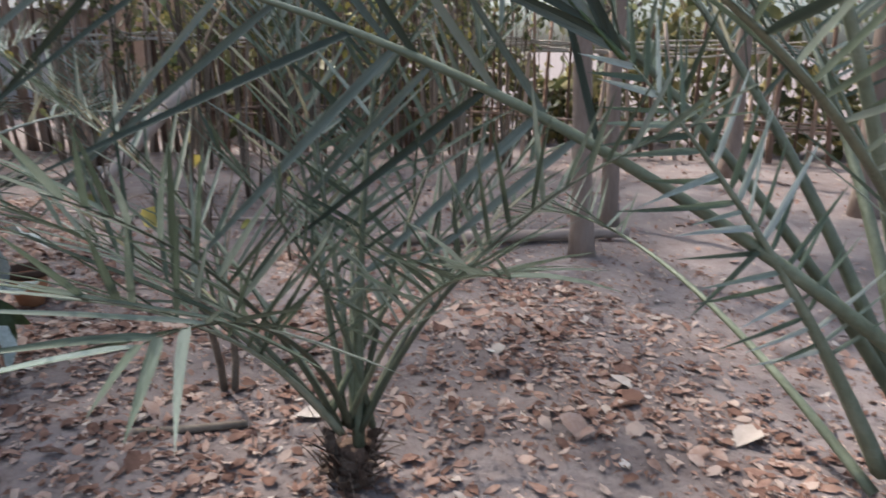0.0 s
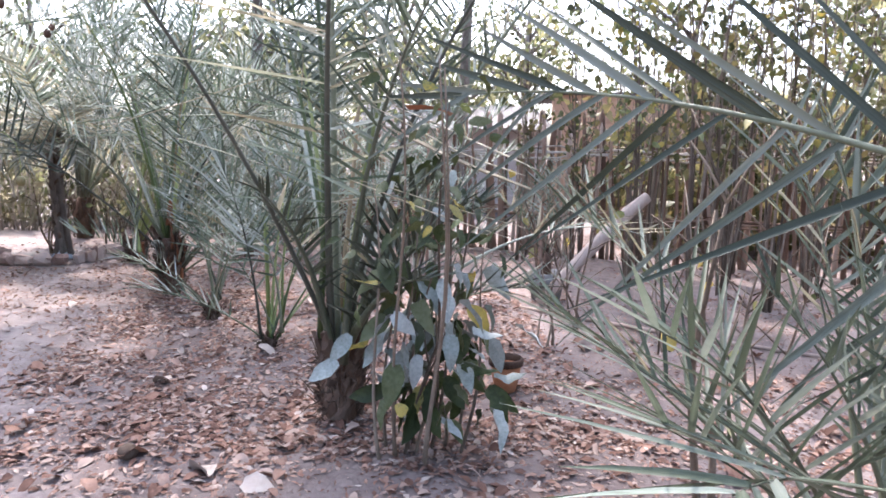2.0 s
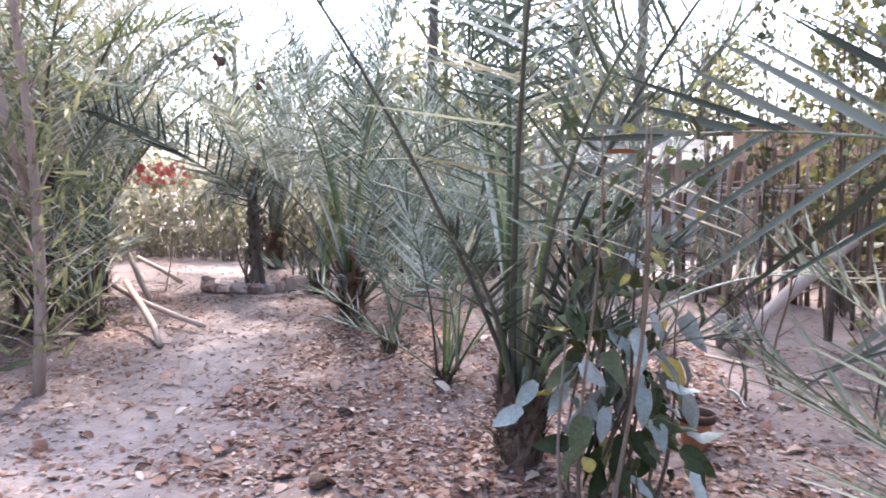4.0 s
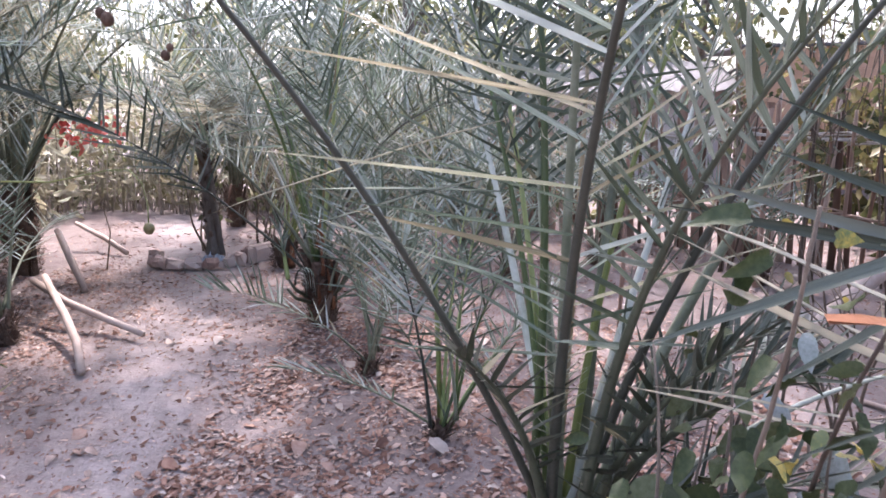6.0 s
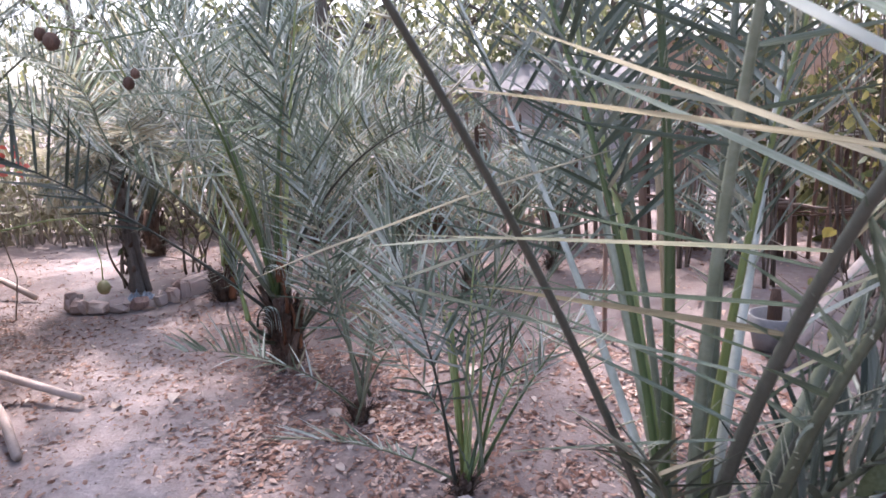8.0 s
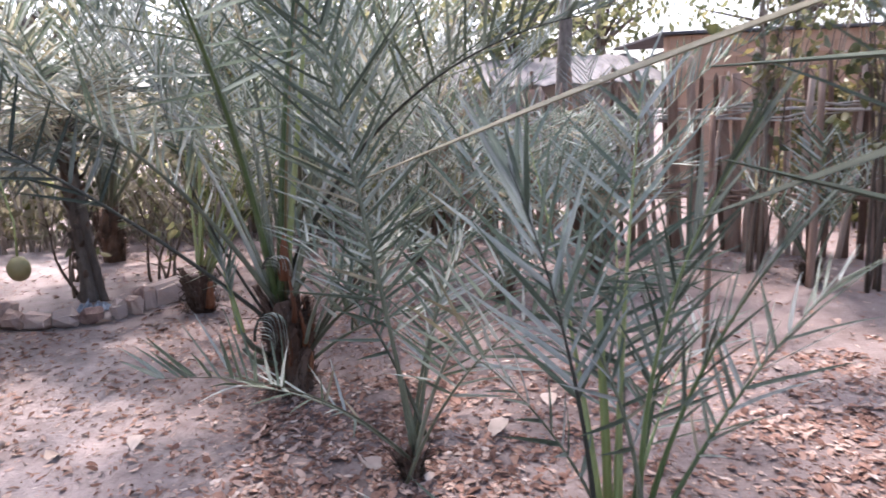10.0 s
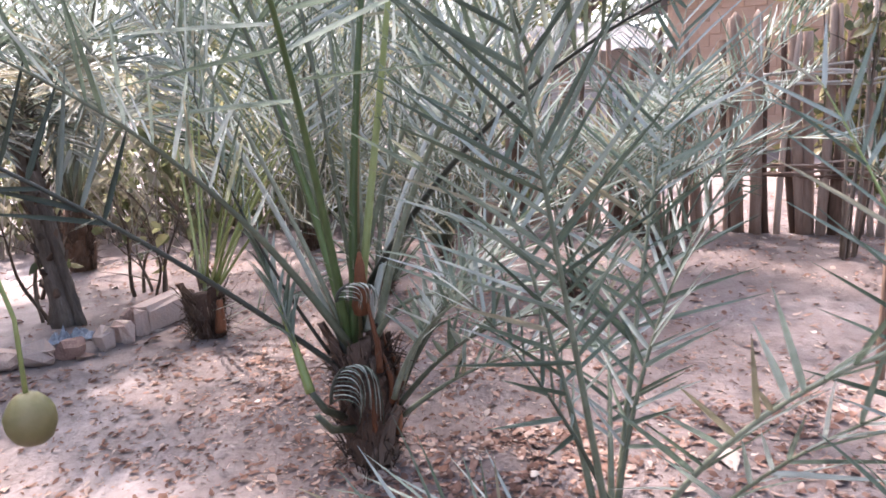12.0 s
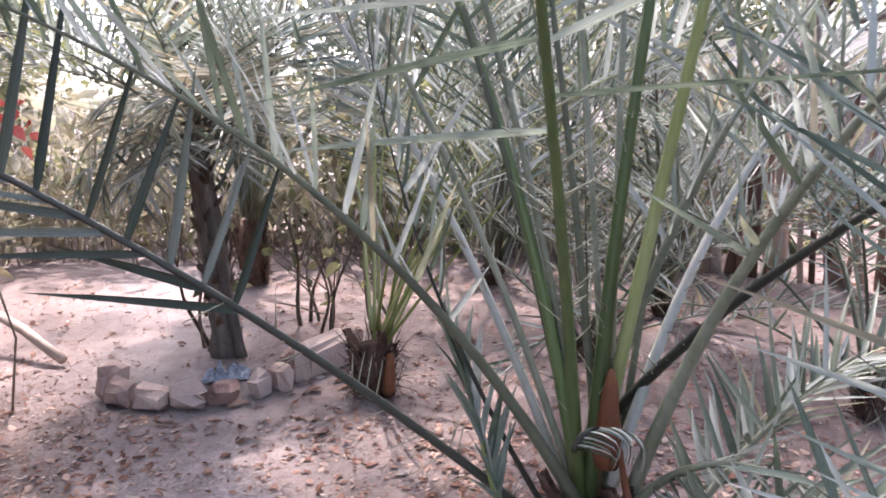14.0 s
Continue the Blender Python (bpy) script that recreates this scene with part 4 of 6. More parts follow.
# palms further in
rng = np.random.default_rng(77)
for (bx, by), crown, n, ln, label, opts in (
        ((-2.5, 6.9), 0.28, 15, 2.7, "small date palm with yellow-green petioles by brick edging", dict(stem=RACHIS_YELLOW, thick=0.0085, leaf=0.44, foot=0.13, el=(50, 88), droop=(15, 55), bare=0.36)),
        ((-0.8, 8.3), 0.1, 16, 2.9, "date palm with haze-paled silvery fronds in front of the stake fence", dict(silver_haze=True, leaf=0.36, foot=0.06)),
        ((-4.1, 4.1), 0.7, 26, 3.2, "spreading date palm with drooping fronds beside the track", dict(leaf=0.42, foot=0.18, el=(14, 88), droop=(25, 60))),
        ((-5.2, 6.4), 0.9, 24, 3.3, "tall date palm with haze-paled fronds over the track", dict(silver_haze=True, leaf=0.42, foot=0.18, el=(55, 90), droop=(20, 55))),
        ((-3.8, 3.1), 0.6, 22, 3.0, "date palm with half-dry fronds behind a young tree", dict(leaf=0.38, foot=0.16, el=(45, 88), droop=(25, 60), dry=True)),
        ((-6.4, 7.9), 0.8, 18, 3.1, "yellowing date palm at the far side of the track", dict(leaf=0.4, foot=0.18, dry=True)),
        ((-4.7, 5.3), 1.5, 24, 2.7, "tall date palm with arching yellowish fronds beside the track", dict(leaf=0.42, foot=0.17, el=(0, 80), droop=(35, 75), dry=True)),
        ((-3.7, 4.35), 0.2, 18, 1.6, "low bushy date palm with teal fronds at the track edge", dict(leaf=0.34, foot=0.11, el=(25, 82), droop=(20, 50), thick=0.012)),
        ((-4.5, 4.75), 2.1, 22, 2.4, "tall date palm with fresh yellow-green arching fronds", dict(leaf=0.42, foot=0.15, el=(5, 80), droop=(35, 75), thick=0.012, fresh=True)),
        ((-5.6, 4.4), 1.2, 20, 2.8, "date palm with dense olive fronds away from the track", dict(leaf=0.42, foot=0.17, el=(20, 85), droop=(30, 70))),
        ((-4.2, 9.4), 0.6, 13, 3.3, "haze-paled silvery date palm standing among dry stems", dict(silver_haze=True, leaf=0.36, foot=0.15)),
        ((-2.0, 9.2), 0.2, 13, 3.5, "date palm with dense haze-paled silvery fronds at the back of the grove", dict(silver_haze=True, leaf=0.36, foot=0.08)),
        ((-0.15, 6.7), 0.12, 13, 2.2, "dusty date palm with lax grey fronds before the fence", dict(leaf=0.36, foot=0.06, el=(35, 86), droop=(40, 95), thick=0.009)),
        ((0.75, 7.4), 0.12, 8, 2.2, "grey-green date palm with drooping fronds near the fence", dict(leaf=0.38, foot=0.06, el=(45, 88), droop=(30, 70), thick=0.010)),
        ((-1.35, 7.5), 0.08, 18, 2.2, "date palm with lax silvery fronds among thin stems", dict(silver_haze=True, leaf=0.34, foot=0.06, el=(25, 86), droop=(35, 90), thick=0.009)),
        ((1.0, 8.3), 0.15, 9, 1.2, "low date palm against the stake fence", dict(leaf=0.3, foot=0.09, thick=0.012)),
        ((2.2, 6.6), 0.15, 9, 1.1, "young date palm near the stake fence", dict(leaf=0.28, foot=0.08, thick=0.01))):
    opts = dict(opts)
    foot = opts.pop("foot")
    el, dr = opts.pop("el", (52, 90)), opts.pop("droop", (15, 50))
    specs = random_specs(rng, n, ln, el, dr, foot * 0.5, (-0.05, 0.1))
    bare = opts.pop("bare", 0.3)
    for k, s in enumerate(specs):            # fronds that would hang over the trodden track grow the other way
        pts = frond_curve((bx + s[5], by + s[6], crown + s[7]), *s[:5])
        near = np.abs(pts[:, 0] - np.interp(pts[:, 1], [-3, 0, 2, 4, 6, 10], [0.6, 0.1, -1.4, -1.9, -2.6, -5.0])) < np.where(pts[:, 1] < 5.5, 0.95, 0.5)
        if (near & (pts[:, 2] < 2.4)).any():
            specs[k] = (s[0] + 180, s[1], s[2], s[3], s[4], -s[5], -s[6], s[7])
    palm_at((bx, by), crown, label, [(s, {}) for s in specs], int(rng.integers(1e6)), foot, 12, bare=bare, gap=0.055, **opts)

small = [o for o in bpy.data.objects if o.name.startswith("date_palm") and abs(o.location.x + 2.5) < 0.01][0]
part("leaf_sheath", Build().tube(np.stack([0.09 + 0.02 * zs, -0.09 + 0 * zs, 0.05 + 0.2 * zs], 1), 0.05 * (1 - 0.5 * zs ** 1.5), 10, 0.7, 0.06, rng0).mesh("leaf_sheath", SHEATH), small, "rusty orange fibrous sheath")

# the old palm with a bare trunk behind the brick edging
old = thing("old_date_palm", (-3.61, 7.5, hz(-3.61, 7.5)), "old date palm with bare grey-brown trunk and ragged crown", "palm", "date palms of the grove")
q = np.linspace(0, 1, 14)
part("trunk", Build().tube(np.stack([-0.05 * q + 0.02 * np.sin(5 * q), 0.02 * q, -0.08 + 1.6 * q], 1), 0.074 * (1.2 - 0.3 * q) * (1 + 0.12 * np.exp(-q * 14)), 12, 1, 0.07, rng).mesh("trunk", BARK), old)
for k in range(46):
    a, h = k * 2.4 + rng.normal(0, 0.2), 0.12 + 1.38 * (k / 46) ** 0.9
    rad, tang = np.array([math.cos(a), math.sin(a), 0]), np.array([-math.sin(a), math.cos(a), 0])
    o = np.array([-0.03 * h, 0.01 * h, h]) + rad * 0.070 * (1.1 - 0.16 * h)
    ln = rng.uniform(0.05, 0.15)
    b = Build().tube([o - rad * 0.02, o + rad * 0.018 + [0, 0, ln * 0.5], o + rad * rng.uniform(0.02, 0.06) + tang * rng.normal(0, 0.02) + [0, 0, ln]], [0.03, 0.026, 0.012], 6, 0.45, 0.12, rng)
    part("leaf_base", b.mesh("leaf_base", STUB if k % 3 else BARK), old)
part("side_stem", Build().tube(np.stack([0.13 - 0.12 * q, -0.05 + 0 * q, -0.05 + 0.95 * q], 1), 0.035 * (1.1 - 0.3 * q), 7, 1, 0.08, rng).mesh("side_stem", BARK), old)
for k, (az, el, ln, dr, sd, dx, dy, dz) in enumerate(random_specs(rng, 20, 1.8, (10, 82), (40, 95), 0.06, (1.4, 1.58))):
    frond(old, (az, el, ln, dr, sd, dx - 0.06, dy, dz), rng, leaf=0.40, gap=0.042, bare=0.2, thick=0.0075, wide=0.0105, silver_haze=k % 2 == 0, dry=k % 7 == 3)
for k in range(34):
    a = k * 137.5 + rng.normal(0, 10)
    r = radians(a)
    frond(old, (a, rng.uniform(-5, 60), rng.uniform(0.45, 0.8), rng.uniform(60, 105), 0, -0.05 + 0.06 * math.cos(r), 0.06 * math.sin(r), rng.uniform(1.2, 1.58)), rng, leaf=0.27, gap=0.045, bare=0.16, thick=0.006, wide=0.0115, silver_haze=k % 3 > 0, dry=k % 5 == 0, lift=-10, stem=RACHIS_DARK)

# ---- leaf helpers ----
def leaf_grid(n=4, curl=0.25, fold=0.3, broad=0.36):
    """A broad leaf one unit long, in four rows of three points, bent and folded."""
    v, fs = [], []
    for i in range(n + 1):
        x = i / n
        w = broad * math.sin(math.pi * min(1, 0.06 + 0.94 * x) ** 0.8) ** 0.8 + 0.004
        zc = -curl * x * x
        v += [(x, -w, zc + fold * w), (x, 0, zc), (x, w, zc + fold * w)]
    for i in range(n):
        a = 3 * i
        fs += [[a, a + 3, a + 4, a + 1], [a + 1, a + 4, a + 5, a + 2]]
    return np.array(v, float), fs


def scatter_leaves(name, places, sizes, mats, rng, curl=(-0.3, 0.5), fold=(-0.35, 0.6), broad=(0.14, 0.38), tilt=0.15):
    """Many lying leaves in one mesh."""
    V, F, MI, c = [], [], [], 0
    for p, s in zip(places, sizes):
        v, fs = leaf_grid(3, rng.uniform(*curl), rng.uniform(*fold), rng.uniform(*broad))
        m = np.array(Euler((rng.normal(0, tilt), rng.normal(0, tilt * 0.6), rng.uniform(0, 6.28))).to_matrix())
        v = (v - [0.5, 0, 0] + rng.normal(0, 1, v.shape) * [0.035, 0.03, 0.03]) @ m.T * s
        v[:, 2] += 0.003 - v[:, 2].min() * 0.6
        V.append(v + p)
        F.extend([[a + c for a in fc] for fc in fs])
        c += len(v)
        MI.extend([int(rng.random() < 0.045)] * len(fs))
    me = mesh_of(name, np.vstack(V), F, mats[0])
    for extra in mats[1:]:
        me.materials.append(extra)
    me.polygons.foreach_set("material_index", MI)
    return me


def litter_places(rng, n, x0, x1, y0, y1, sparse=0.85):
    out = []
    while len(out) < n:
        x, y = rng.uniform(x0, x1), rng.uniform(y0, y1)
        drift = 0.55 + 0.75 * noise.noise(Vector((x * 1.6, y * 1.6, 4.0))) + 0.55 * noise.noise(Vector((x * 5, y * 5, 9.0)))
        if rng.random() < min(1.0, max(0.1, drift)) and rng.random() < 1 - sparse * float(worn(np.float64(x), np.float64(y))):
            out.append((x, y, hz(x, y)))
    return np.array(out)


for n, box, size, sparse in ((15000, (-0.6, 3.6, -1.2, 2.6), (0.014, 0.066), 0.45), (15000, (-1.6, 1.6, 1.6, 5.2), (0.013, 0.062), 0.5), (17000, (-4.8, -0.6, 0.3, 6.6), (0.012, 0.055), 0.58), (8000, (-6, 6.5, 4.6, 9.6), (0.014, 0.065), 0.5), (3000, (3.4, 8.5, -0.5, 5), (0.02, 0.07), 0.6)):
    pl = litter_places(rng, n, *box, sparse)
    ob = new("leaf_litter", scatter_leaves("leaf_litter", pl, size[0] + (size[1] - size[0]) * rng.random(n) ** 2.0, (LITTER, LITTER_PALE), rng))
    tagged(ob, "scattered brown and reddish fallen leaves on bare earth", "leaf litter", "", "stuff")

pl = litter_places(rng, 420, -2.6, 3.0, -0.2, 3.4, 0.45)
ob = new("leaf_litter", scatter_leaves("leaf_litter", pl, 0.05 + 0.05 * rng.random(420) ** 1.5, (LITTER, LITTER_PALE), rng, (0.1, 0.6), (0.0, 0.7), (0.26, 0.42), 0.25))
tagged(ob, "broad curled brown leaves strewn among the finer litter", "leaf litter", "", "stuff")

def crumbs(n, x0, x1, y0, y1):
    """Bits of leaf and twig strewn over the soil."""
    p = np.stack([rng.uniform(x0, x1, n), rng.uniform(y0, y1, n)], 1)
    p = p[rng.random(n) > 0.88 * worn(p[:, 0], p[:, 1]) ** 0.6]
    n = len(p)
    z = height(p[:, 0], p[:, 1]) + 0.002
    a, s, w = rng.uniform(0, 6.28, n), 0.004 + 0.02 * rng.random(n) ** 1.6, rng.uniform(0.12, 0.5, n)
    d = np.stack([np.cos(a), np.sin(a)], 1) * s[:, None]
    e = np.stack([-np.sin(a), np.cos(a)], 1) * (s * w)[:, None]
    c4 = [np.concatenate([p + q * d + r * e, (z + h)[:, None]], 1) for q, r, h in ((-1, 0, rng.uniform(0, 0.004, n)), (0, -1, rng.uniform(0, 0.012, n)), (1, 0, rng.uniform(0, 0.008, n)), (0, 1, rng.uniform(0, 0.012, n)))]
    return mesh_of("leaf_crumbs", np.stack(c4, 1).reshape(-1, 3), np.arange(4 * n).reshape(-1, 4).tolist(), LITTER, False)


for n, box in ((26000, (-5, 0.5, 0, 7.5)), (20000, (0.5, 4.5, -1.2, 5)), (7000, (-6, 5, 7, 10))):
    tagged(new("leaf_crumbs", crumbs(n, *box)), "crumbled bits of dry leaf strewn over the earth", "leaf litter", "", "stuff")

# larger single leaves that lie on top
for x, y, s, mat in ((1.81, 0.66, 0.13, LITTER_PALE), (2.85, -0.30, 0.11, LITTER_PALE), (2.85, 0.20, 0.10, LITTER_PALE), (2.45, 0.05, 0.12, LITTER), (-0.27, 3.18, 0.13, LITTER_PALE), (-0.53, 1.62, 0.13, LITTER), (-0.2, 1.45, 0.14, LITTER_PALE), (0.05, 1.3, 0.12, LITTER_PALE), (-1.15, 1.9, 0.11, LITTER), (-0.75, 2.6, 0.12, LITTER_PALE), (-2.5, 4.55, 0.1, LITTER_PALE), (-2.15, 4.6, 0.1, LITTER_PALE), (-1.05, 4.25, 0.11, LITTER_PALE), (-0.5, 4.45, 0.12, LITTER_PALE), (-0.2, 4.75, 0.12, LITTER_PALE), (-3.2, 6.75, 0.12, LITTER), (-2.85, 6.9, 0.1, LITTER), (2.2, 0.9, 0.13, LITTER), (2.55, 0.55, 0.12, LITTER)):
    me = scatter_leaves("fallen_leaf", [(0, 0, 0)], [s], (mat,), rng, (0.1, 0.5), (0.1, 0.6), (0.34, 0.42), 0.3)
    ob = new("fallen_leaf", me)
    ob.location = (x, y, hz(x, y) + 0.006)
    tagged(ob, "pale dry fallen leaf curled on the ground" if mat is LITTER_PALE else "brown dry fallen leaf curled on the ground", "leaf", "large fallen leaves")


# ---- the shrub with dusty leaves beside the first palm ----
def leafy_shrub():
    rng = np.random.default_rng(5)
    shrub = thing("shrub", (0.66, 1.63, hz(0.66, 1.63)), "leafy shrub with large drooping dust-coated leaves", "shrub")
    shapes = [leaf_grid(6, c, f, b) for c, f, b in ((0.15, 0.3, 0.24), (0.4, 0.35, 0.27), (0.3, -0.2, 0.22), (0.55, 0.5, 0.25))]
    for k, (v, fs) in enumerate(shapes):             # wavy margins and a twist
        v[:, 2] += 0.25 * np.abs(v[:, 1]) * np.sin(13 * v[:, 0] + 2 * k) + 0.3 * v[:, 1] * (v[:, 0] - 0.3)
    meshes = {m.name: [mesh_of("leaf", v, fs, m) for v, fs in shapes] for m in (SHRUB_LEAF, DUSTY_LEAF, YELLOW_LEAF)}
    for k in range(17):
        a, r0 = rng.uniform(0, 6.28), rng.uniform(0.02, 0.2)
        top = rng.uniform(0.6, 1.05) if k > 9 else rng.uniform(1.1, 1.38)
        lean = np.array([rng.normal(0.02, 0.09), rng.normal(-0.03, 0.08)])
        tall = k < 4                                 # four long stems bow out over the clearing
        if tall:
            top, lean = rng.uniform(1.45, 1.75), np.array([rng.normal(0.03, 0.05), rng.uniform(-0.65, -0.5)])
        q = np.linspace(0, 1, 9)
        pts = np.stack([r0 * math.cos(a) + lean[0] * q + 0.03 * np.sin(5 * q + a), r0 * math.sin(a) + lean[1] * q ** 1.3, -0.03 + top * q], 1)
        stem = part("stem", Build().tube(pts, 0.008 * (1.15 - 0.8 * q), 6).mesh("stem", TWIG), shrub)
        for i in range(14):
            u = rng.uniform(0.62, 1.0) if tall else rng.uniform(0.25, 1.0)
            p = np.array([np.interp(u, q, pts[:, c]) for c in range(3)])
            b = rng.uniform(0, 6.28)
            out = np.array([math.cos(b), math.sin(b), 0])
            p = p + out * rng.uniform(0.01, 0.16)
            high = p[2] > 0.86
            if high and rng.random() < 0.12:
                continue
            d = out * rng.uniform(0.3, 0.9) + np.array([0, 0, -rng.uniform(0.15, 1.0)]) if not high else out * rng.uniform(0.6, 1.0) + np.array([0, 0, rng.uniform(-0.8, 0.2)])
            d /= np.linalg.norm(d)
            yv = np.cross([0, 0, 1.0], d) + 0.7 * rng.standard_normal(3)
            yv -= d * (yv @ d)
            yv /= np.linalg.norm(yv)
            zv = np.cross(d, yv)
            s = rng.uniform(0.045, 0.08) if tall else rng.uniform(0.09, 0.17) if not high else rng.uniform(0.05, 0.105)
            mat = YELLOW_LEAF if rng.random() < 0.07 else DUSTY_LEAF if rng.random() < (0.0 if tall else 0.06 if high else 0.48 if 0.4 < p[2] < 0.8 else 0.2) else SHRUB_LEAF
            m = Matrix(((d[0] * s, yv[0] * s, zv[0] * s, p[0]), (d[1] * s, yv[1] * s, zv[1] * s, p[1]), (d[2] * s, yv[2] * s, zv[2] * s, p[2]), (0, 0, 0, 1)))
            part("leaf", meshes[mat.name][int(rng.integers(4))], stem, m=m)
    return shrub


leafy_shrub()


# ---- stakes, fences and what stands behind ----
def stake_mesh(h, r, rng, pointed=True, bend=0.03):
    q = np.linspace(0, 1, 7)
    pts = np.stack([bend * np.sin(q * 3 + rng.uniform(0, 6)) * rng.uniform(-1, 1), bend * np.sin(q * 2.5 + rng.uniform(0, 6)), -0.1 + (h + 0.1) * q], 1)
    pts[:, :2] -= pts[0, :2]
    rr = r * (1.1 - 0.25 * q)
    if pointed:
        pts = np.vstack([pts, pts[-1] + [0, 0, 0.06]])
        rr = np.append(rr, 0.004)
    return Build().tube(pts, rr, 6, 0.7, 0.05, rng).mesh("stake", STAKE)


def fence(points, label, per_metre, h, r, seed, rails=(0.5, 1.45)):
    rng = np.random.default_rng(seed)
    x0, y0 = points[0]
    ob = thing("stake_fence", (x0, y0, 0), label, "fence", "fences of the grove")
    shapes = [stake_mesh(h * rng.uniform(0.8, 1.08), r * rng.uniform(0.55, 1.3), rng, i % 3 > 0) for i in range(12)]
    for (xa, ya), (xb, yb) in zip(points, points[1:]):
        ln = math.hypot(xb - xa, yb - ya)
        n = int(ln * per_metre)
        for i in range(n):
            u = (i + rng.uniform(0.2, 0.8)) / n
            x, y = xa + (xb - xa) * u + rng.normal(0, 0.015), ya + (yb - ya) * u + rng.normal(0, 0.015)
            part("stake", shapes[int(rng.integers(12))], ob, m=Matrix.Translation((x - x0, y - y0, hz(x, y))) @ Euler((rng.normal(0, 0.045), rng.normal(0, 0.045), rng.uniform(0, 6.28))).to_matrix().to_4x4())
        for z in rails:
            for k in range(6):
                u = np.linspace(-0.01, 1.01, 14)
                pts = np.stack([xa - x0 + (xb - xa) * u, ya - y0 + (yb - ya) * u - 0.045 - 0.008 * k, z + 0.022 * k + 0.03 * np.sin(u * rng.uniform(4, 9) + 2 * k) + rng.normal(0, 0.006, 14)], 1)
                part("rail", Build().tube(pts, rng.uniform(0.006, 0.013), 6, 1, 0.1, rng).mesh("rail", DRY_STICK if z > 0.8 else STAKE), ob)
    return ob


fence([(-0.8, 10.0), (1.7, 8.4), (3.1, 7.3)], "fence of close-set weathered wooden stakes with thin rails", 11.5, 1.76, 0.048, 31, (0.5, 1.26))
fence([(3.1, 7.3), (4.4, 6.7), (6.6, 4.9)], "fence of dark weathered stakes with pale rails", 10.5, 1.85, 0.036, 33, (0.45, 1.25))
fence([(6.6, 4.9), (8.6, 3.0), (9.6, 0.5)], "open fence of dark wooden stakes with two rails", 5.5, 1.7, 0.033, 32, (0.35, 1.2))


def sapling(x, y, seed, h=2.3, label="thin bare sapling with a few yellowing leaves", mat=YELLOW_LEAF, stems=4, leaves=40, size=(0.05, 0.10), r=0.012):
    rng = np.random.default_rng(seed)
    ob = thing("sapling", (x, y, hz(x, y)), label, "sapling", "saplings along the fence")
    V, F, c = [], [], 0
    for k in range(stems):
        q = np.linspace(0, 1, 8)
        hh = h * rng.uniform(0.7, 1.1)
        a = rng.uniform(0, 6.28)
        pts = np.stack([0.05 * math.cos(a) + rng.normal(0, 0.16) * q + 0.03 * np.sin(6 * q + a), 0.05 * math.sin(a) + rng.normal(0, 0.16) * q, -0.05 + hh * q], 1)
        b = Build().tube(pts, r * rng.uniform(0.7, 1.3) * (1.15 - 0.75 * q), 6)
        tips = [pts[3:]]
        for j in range(5):
            i = int(rng.integers(3, 8))
            d = np.array([rng.normal(), rng.normal(), 1.2])
            d *= rng.uniform(0.2, 0.5) / np.linalg.norm(d)
            tw = np.array([pts[i], pts[i] + d * 0.55 + [0, 0, 0.01], pts[i] + d])
            b.tube(tw, [0.005, 0.004, 0.0015], 5)
            tips.append(tw[1:])
        part("stem", b.mesh("stem", TWIG), ob)
        tips = np.vstack(tips)
        for j in range(leaves // stems):
            p = tips[int(rng.integers(len(tips)))] + rng.normal(0, 0.04, 3)
            v, fs = leaf_grid(3, rng.uniform(0, 0.5), 0.3, rng.uniform(0.28, 0.42))
            m = np.array(Euler((rng.uniform(0, 6.28), rng.uniform(0.2, 1.3), rng.uniform(0, 6.28))).to_matrix())
            V.append(v @ m.T * rng.uniform(*size) + p)
            F.extend([[i2 + c for i2 in fc] for fc in fs])
            c += len(v)
    if V:
        part("foliage", mesh_of("foliage", np.vstack(V), F, mat), ob, kind="stuff")
    return ob


for i, (x, y) in enumerate(((2.5, 4.9), (2.9, 5.4), (3.3, 4.6), (3.6, 5.2), (4.0, 4.3), (4.3, 4.9), (4.8, 4.2), (2.2, 5.8), (3.0, 6.1), (3.9, 5.7), (4.9, 5.0), (5.5, 3.8), (5.4, 4.5), (3.4, 3.9), (2.7, 3.8), (4.6, 3.4), (6.1, 3.3), (1.7, 6.6))):
    sapling(x + 0.3, y + 0.5, 400 + i, 3.3, mat=YELLOW_LEAF if i % 4 == 0 else OLIVE_LEAF, stems=7, leaves=210, size=(0.045, 0.10), r=0.010)
sapling(1.6, 1.0, 450, 1.3, "thin brown sapling stem beside a young palm", YELLOW_LEAF, 2, 6)
for i, (x, y) in enumerate(((1.55, 3.3), (1.9, 3.6), (2.3, 3.1), (2.5, 2.4))):
    sapling(x, y, 460 + i, 0.9, "low bare twiggy sapling in the clearing", YELLOW_LEAF, 3, 5, r=0.008)


